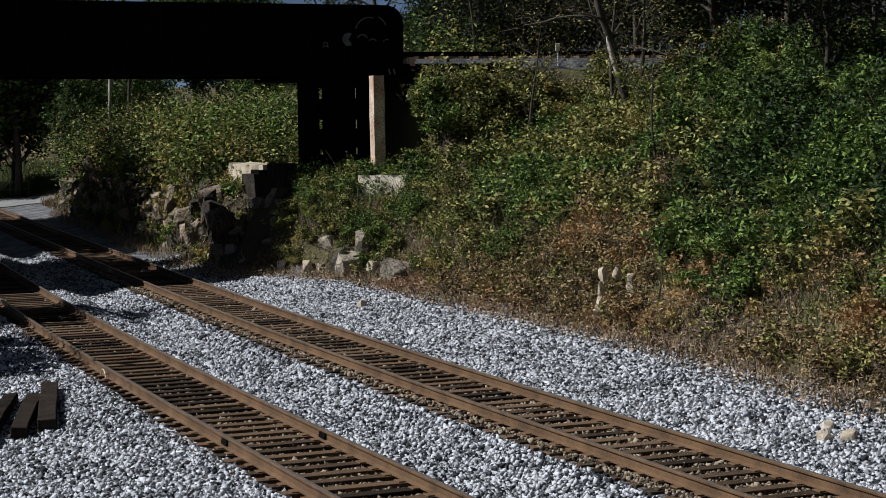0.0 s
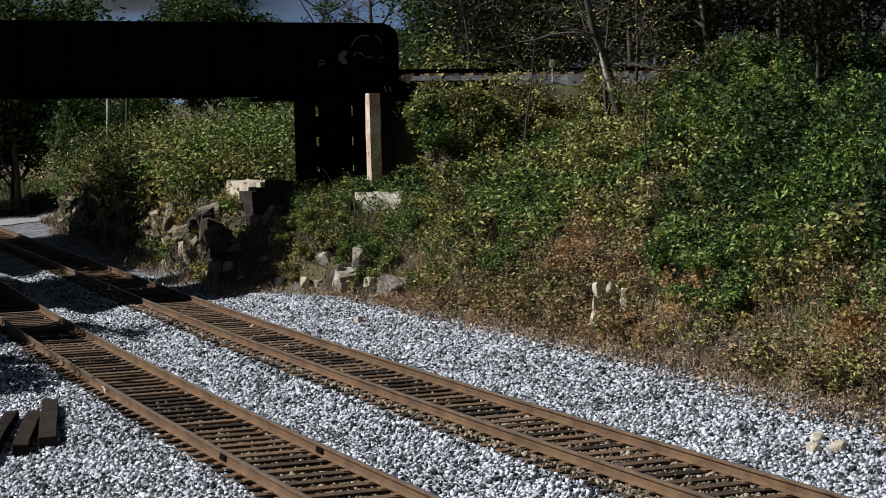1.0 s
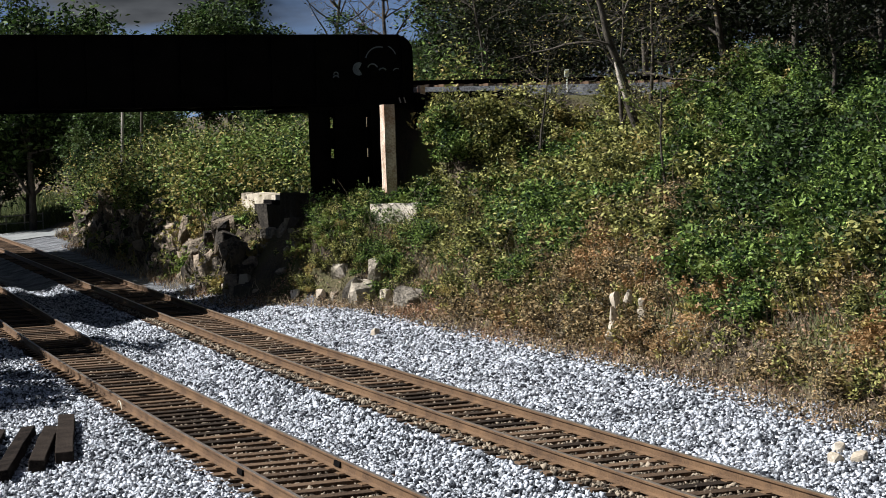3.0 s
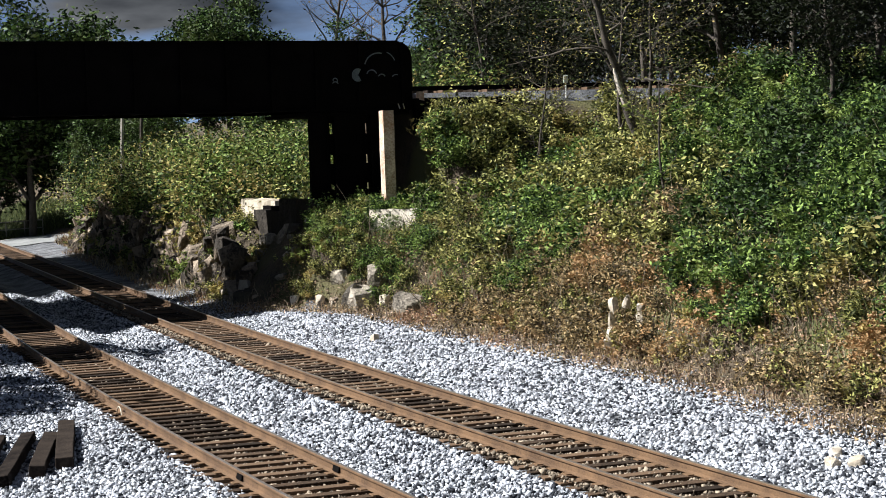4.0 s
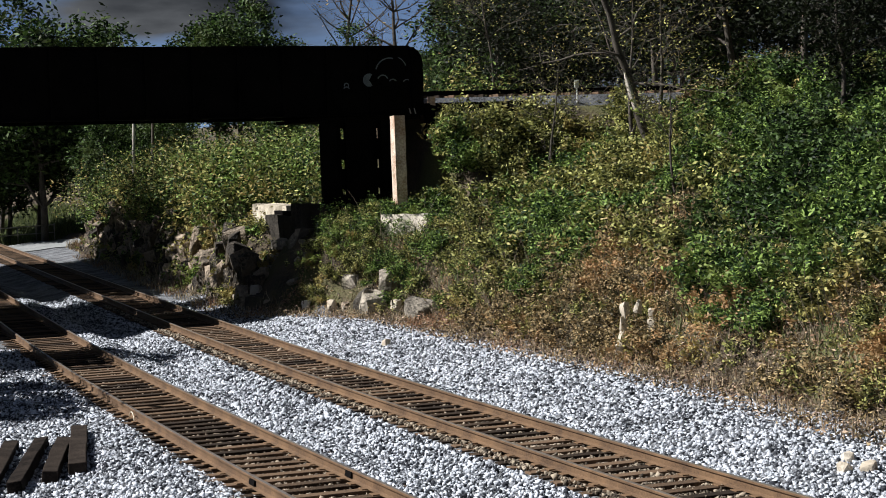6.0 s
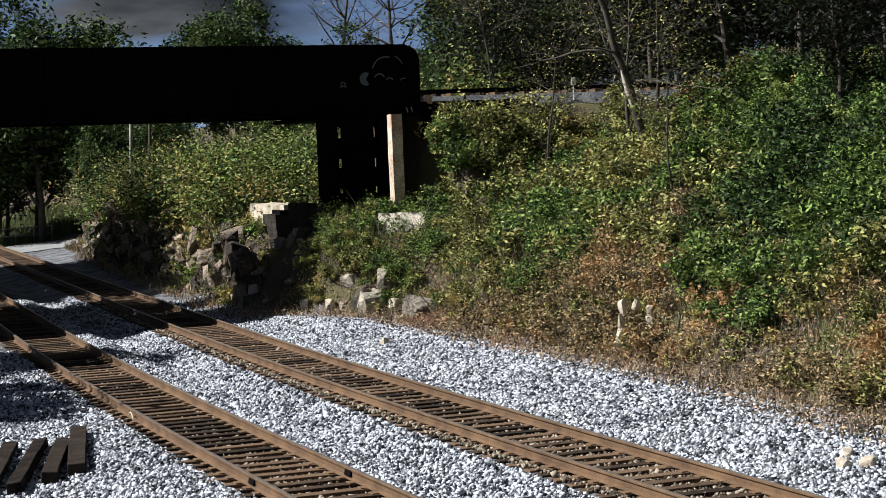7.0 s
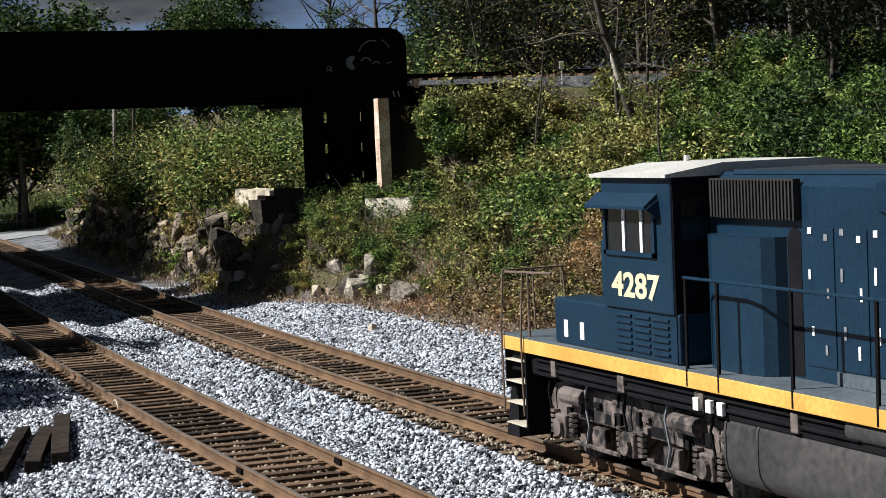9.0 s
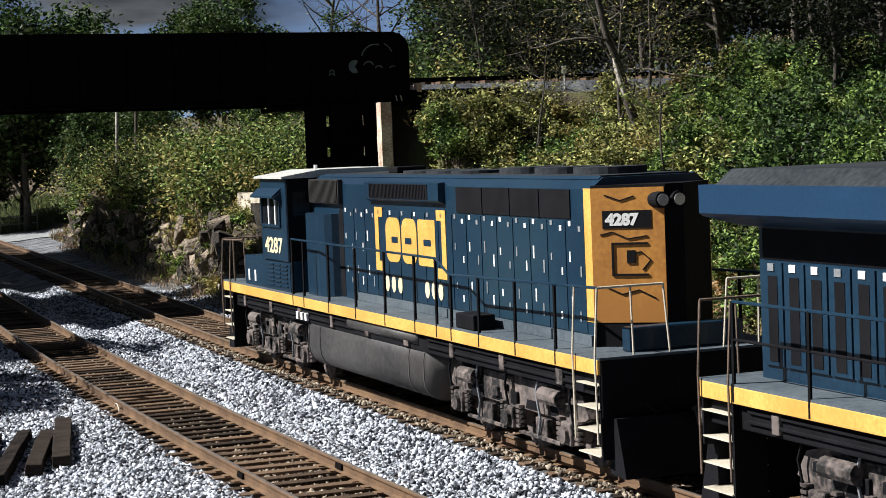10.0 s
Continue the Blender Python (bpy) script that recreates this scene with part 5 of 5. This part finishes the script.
        part("intake_screen", side_quad(bmesh.new(), s, 1.07, -12.25, -9.25, 3.78, 4.04, 0.012), M_dark, fl, "black intake screen")
        bm = bmesh.new()
        for k in range(40):
            y = -9.3 - k * 0.073
            side_quad(bm, s, 1.08, y - 0.012, y, 3.79, 4.03, 0.012)
        part("screen_mesh", bm, M_dark, fl)
        # radiators
        rad = part("radiator_screen", side_quad(bmesh.new(), s, 0.94, -17.68, -13.30, 3.58, 4.00, 0.03), M_dark, hood, "black radiator screen")
        for k in range(3):
            y = -14.4 - k * 1.1
            part("screen_rib", side_quad(bmesh.new(), s, 0.965, y - 0.03, y + 0.03, 3.58, 4.0, 0.02), M_dark, rad)
        # doors with latches
        for k in range(17):
            y1 = -7.36 - k * 0.635
            d = part("hood_door", side_quad(bmesh.new(), s, 0.94, y1 - 0.60, y1, 1.95, 3.54, 0.022), M_blue, hood)
            for zz, dy in ((3.47, 0.10), (3.40, 0.42), (2.95, 0.1), (2.75, 0.46), (2.3, 0.14), (2.1, 0.4)):
                if -12.95 < y1 - dy < -9.05 and zz < 3.45:
                    continue
                part("latch", side_quad(bmesh.new(), s, 0.96, y1 - dy - (0.075 if zz > 3.2 else 0.045), y1 - dy, zz, zz + (0.075 if zz > 3.2 else 0.11 + 0.04 * (k * 7 % 3)), 0.012), M_white if (k + int(dy * 10)) % 2 else M_edge, d, "small pale latch")
        part("kick_plate", side_quad(bmesh.new(), s, 0.94, -18.3, -8.0, 1.78, 1.93, 0.05), M_greyblue, hood)
        # yellow emblem: brackets, plain blocks and dots
        for y0, d in ((-9.20, -1), (-12.78, 1)):
            bm = bmesh.new()
            box(bm, (min(s * 0.963, s * 0.972), min(y0, y0 + d * 0.20), 2.42), (max(s * 0.963, s * 0.972), max(y0, y0 + d * 0.20), 3.60))
            for z in (2.42, 3.42):
                box(bm, (min(s * 0.963, s * 0.972), min(y0 + d * 0.20, y0 + d * 0.42), z), (max(s * 0.963, s * 0.972), max(y0 + d * 0.20, y0 + d * 0.42), z + 0.18))
            part("emblem_bracket", bm, M_yellow, hood, "yellow painted bracket")
        for k, (a, b) in enumerate(((-9.78, -10.55), (-10.62, -11.38), (-11.45, -12.28))):
            bm = bmesh.new()
            cy, hy = (a + b) / 2, abs(a - b) / 2
            pts = [(cy + u, 3.02 + v) for u, v in round_outline(hy, -0.41, 0.40, 0.22 if k < 2 else 0.05)]
            prism(bm, pts, min(s * 0.963, s * 0.972), max(s * 0.963, s * 0.972), "x")
            bl = part("emblem_block", bm, M_yellow, hood, "plain yellow painted block")
            bm = bmesh.new()
            pts = [(cy - hy * (0.25, -0.1, 0.1)[k] + u, 3.02 + v) for u, v in round_outline(hy * 0.42, -0.055, 0.055, 0.03)]
            prism(bm, pts, min(s * 0.973, s * 0.978), max(s * 0.973, s * 0.978), "x")
            part("emblem_gap", bm, M_blue, bl, "blue gap in the block")
        for y in (-9.78, -10.12, -10.46, -11.82, -12.14, -12.46):
            bm = bmesh.new()
            prism(bm, [(y + 0.11 * math.cos(a * math.tau / 14), 2.20 + 0.15 * math.sin(a * math.tau / 14)) for a in range(14)], min(s * 0.963, s * 0.974), max(s * 0.963, s * 0.974), "x")
            part("emblem_dot", bm, M_cream, hood, "cream painted oval")
        part("end_stripe", side_quad(bmesh.new(), s, 0.951, -18.35, -18.12, 2.12, 4.02, 0.006), M_yellow, hood, "yellow stripe at the hood end")
    # roof fans and stack
    for k, y in enumerate((-9.8, -11.0, -12.2, -14.3, -15.7, -17.1)):
        bm = rod(bmesh.new(), (0, y, 4.19), (0, y, 4.30 if k > 2 else 4.25), 0.55, 24)
        part("roof_fan", bm, M_greyroof, hood, "grey cooling fan housing")
    part("exhaust_port", boxed((-0.3, -8.7, 4.19), (0.3, -8.2, 4.32), 0.03), M_dark, hood)
    # bevelled rear end
    bm = bmesh.new()
    prism(bm, [(-0.95, -18.35), (-0.14, -19.05), (0.14, -19.05), (0.95, -18.35)], 1.775, 4.06, "z")
    # Black here paints the shade on the rear-facing end.
    end = part("hood_end", bm, M_dark, L, "bevelled hood end, blackened for its shade")
    n = Vector((-0.51, -0.59, 0)).normalized()
    along = Vector((0.59, -0.51, 0)).normalized()

    def facet(u0, u1, z0, z1, proud, thick=0.01):
        bm = bmesh.new()
        o = Vector((-0.95, -18.35, 0)) + n * proud
        A = [o + along * u + Vector((0, 0, z)) for u, z in ((u0, z0), (u1, z0), (u1, z1), (u0, z1))]
        lo = [bm.verts.new(p) for p in A]
        hi = [bm.verts.new(p + n * thick) for p in A]
        bm.faces.new(lo[::-1])
        bm.faces.new(hi)
        for i in range(4):
            bm.faces.new((lo[i], lo[(i + 1) % 4], hi[(i + 1) % 4], hi[i]))
        bmesh.ops.recalc_face_normals(bm, faces=bm.faces)
        return bm

    yel = part("yellow_panel", facet(0.0, 1.05, 2.12, 4.02, 0.0), M_dimyellow, end, "orange-yellow hood end panel, darkened for weaker sun")
    part("number_board", facet(0.16, 0.86, 3.45, 3.70, 0.011), M_dark, yel, "black number board")
    o = Vector((-0.95, -18.35, 3.50)) + n * 0.023 + along * 0.21
    m = Matrix(((along.x, 0, n.x, o.x), (along.y, 0, n.y, o.y), (0, 1, 0, o.z), (0, 0, 0, 1)))
    lettering("4287", 0.22, m, M_white, yel, "board_number", 1.05)
    for u0, u1, z0, z1 in ((0.28, 0.80, 2.78, 2.81), (0.28, 0.80, 3.22, 3.25), (0.28, 0.31, 2.78, 3.25), (0.5, 0.62, 2.96, 3.14)):
        part("end_fitting", facet(u0, u1, z0, z1, 0.012, 0.016), M_dark, yel, "black grab iron")
    for line in (((0.12, 3.36), (0.3, 3.40), (0.52, 3.30), (0.8, 3.34)), ((0.5, 3.05), (0.7, 3.12), (0.84, 3.0), (0.72, 2.86)), ((0.2, 2.62), (0.42, 2.52), (0.66, 2.58), (0.9, 2.46)), ((0.2, 3.92), (0.42, 3.84), (0.62, 3.90))):
        o = Vector((-0.95, -18.35, 0)) + n * 0.018
        part("cable", bar_path(bmesh.new(), [o + along * u + Vector((0, 0, z)) for u, z in line], 0.009), M_dark, yel, "black cable")
    for x in (-0.36, -0.1):
        bm = rod(bmesh.new(), (x + 0.13, -18.9, 3.84), (x + 0.13, -19.14, 3.84), 0.115, 16)
        hl = part("headlight", bm, M_dark, end, "round headlight in a black housing")
        bm = rod(bmesh.new(), (x + 0.13, -19.14, 3.84), (x + 0.13, -19.155, 3.84), 0.085, 16)
        part("lens", bm, M_lens, hl, "clear headlight lens")
    part("sand_box", boxed((-0.9, -19.3, 1.775), (0.9, -19.06, 2.12), 0.03), M_blue, L)
    # Added black box imitates the shade of a hollow at the walkway.
    part("battery_cover", boxed((-1.48, -15.1, 1.78), (-1.1, -14.35, 2.02), 0.02), M_dark, L, "black box standing in for a shaded hollow")
    rail = [(-5.5, 2.90), (-13.6, 2.86), (-14.2, 2.62), (-19.56, 2.72)]
    posts = [(-5.55, 2.9), (-6.3, 2.9), (-7.9, 2.89), (-9.5, 2.88), (-11.1, 2.87), (-12.6, 2.86), (-13.6, 2.86), (-14.25, 2.62), (-15.4, 2.64), (-16.8, 2.66), (-18.2, 2.69)]
    side_railing(L, rail, posts, ())
    for s in (-1, 1):
        bm = bar_path(bmesh.new(), [(s * 1.48, -0.1, 2.7), (s * 1.48, -1.7, 2.75)], 0.02)
        bar_path(bm, [(s * 1.48, -0.9, 1.78), (s * 1.48, -0.9, 2.72)], 0.02)
        part("front_railing", bm, M_rustrail, L, "brown platform railing")
    return L, sets


def trailing_locomotive():
    L = empty("locomotive", Matrix(), "dark blue diesel locomotive with wide radiator roof and yellow sill", "locomotive", "coupled locomotives")
    sets = undercarriage(L, 21.0, -7.5, -13.5, ((-2.2, -4.2, -6.2), (-14.8, -16.8, -18.8)))
    bm = bmesh.new()
    prism(bm, hood_outline(0.92, 1.775, 3.75, 0.1), -19.0, -0.50)
    hood = part("engine_hood", bm, M_blue, L, "dark blue engine hood")
    bm = bmesh.new()
    prism(bm, [(-0.92, 3.60), (-1.45, 3.74), (-1.5, 3.78), (-1.5, 4.12), (1.5, 4.12), (1.5, 3.78), (1.45, 3.74), (0.92, 3.60)], -5.6, -0.1)
    wing = part("radiator_wing", bm, M_bright, hood, "bright blue overhanging radiator roof")
    bm = bmesh.new()
    prism(bm, [(-1.38, 4.12), (1.38, 4.12), (1.15, 4.30), (-1.15, 4.30)], -5.4, -0.3)
    part("radiator_cover", bm, M_greyroof, wing, "grey radiator cover")
    bm = bmesh.new()
    prism(bm, [(-1.2, 4.12), (1.2, 4.12), (1.0, 4.3), (-1.0, 4.3)], -15.0, -5.7)
    part("roof_hatch", bm, M_greyroof, hood)
    for s in (-1, 1):
        for k in range(34):
            y = -0.62 - k * 0.46
            d = part("hood_door", side_quad(bmesh.new(), s, 0.91, y - 0.42, y, 1.95, 3.18, 0.05), M_blue, hood)
            part("door_groove", side_quad(bmesh.new(), s, 0.955, y - 0.32, y - 0.12, 2.0, 3.02, 0.012), M_dark, d, "dark louvred panel")
            part("latch", side_quad(bmesh.new(), s, 0.96, y - 0.26, y - 0.13, 3.08, 3.17, 0.014), M_white if k % 3 else M_edge, d, "small white placard")
        part("upper_grille", side_quad(bmesh.new(), s, 0.91, -6.0, -0.6, 3.22, 3.58, 0.03), M_dark, hood, "black radiator intake")
        part("walk_box", boxed((min(s * 0.92, s * 1.4), -9.5, 1.78), (max(s * 0.92, s * 1.4), -6.0, 2.15), 0.02), M_greyblue, L)
    part("end_door", boxed((-0.4, -0.50, 1.8), (0.4, -0.47, 3.5), 0.01), M_blue, hood)
    for x in (-0.16, 0.16):
        bm = rod(bmesh.new(), (x, -0.49, 3.55), (x, -0.41, 3.55), 0.12, 14)
        part("headlight", bm, M_dark, hood)
    part("cab", boxed((-1.5, -20.3, 1.78), (1.5, -17.6, 4.3), 0.05), M_blue, L, "blue driving cab")
    side_railing(L, [(-0.8, 2.75), (-17.5, 2.75)], [(-0.8 - 1.6 * k, 2.75) for k in range(11)], [(-0.8, 2.3), (-17.5, 2.3)])
    return L, sets


lead, lead_sets = lead_locomotive()
second, second_sets = trailing_locomotive()

SPEED = 16.3


def front_at(t):
    return 32.65 + SPEED * (t - 9.4)


def loco_pose(front, half):
    c = front - half
    a = math.atan(slope_of(c))
    return Matrix.Translation((FAR + bend(c), c, 0)) @ pose(0, 0, 0, 0, 0, -math.degrees(a)) @ pose(0, half, 0)


def motions():
    ts = [k * 0.25 for k in range(41)]
    walk(lead, [(t, loco_pose(front_at(t), 9.8)) for t in ts])
    walk(second, [(t, loco_pose(front_at(t) - 22.1, 10.5)) for t in ts])
    spin = [k / 30 for k in range(301)]
    for ws in lead_sets + second_sets:
        y = ws["axle_y"]
        walk(ws, [(t, pose(0, y, 0.51, -math.degrees(SPEED * t / 0.51))) for t in spin])


motions()
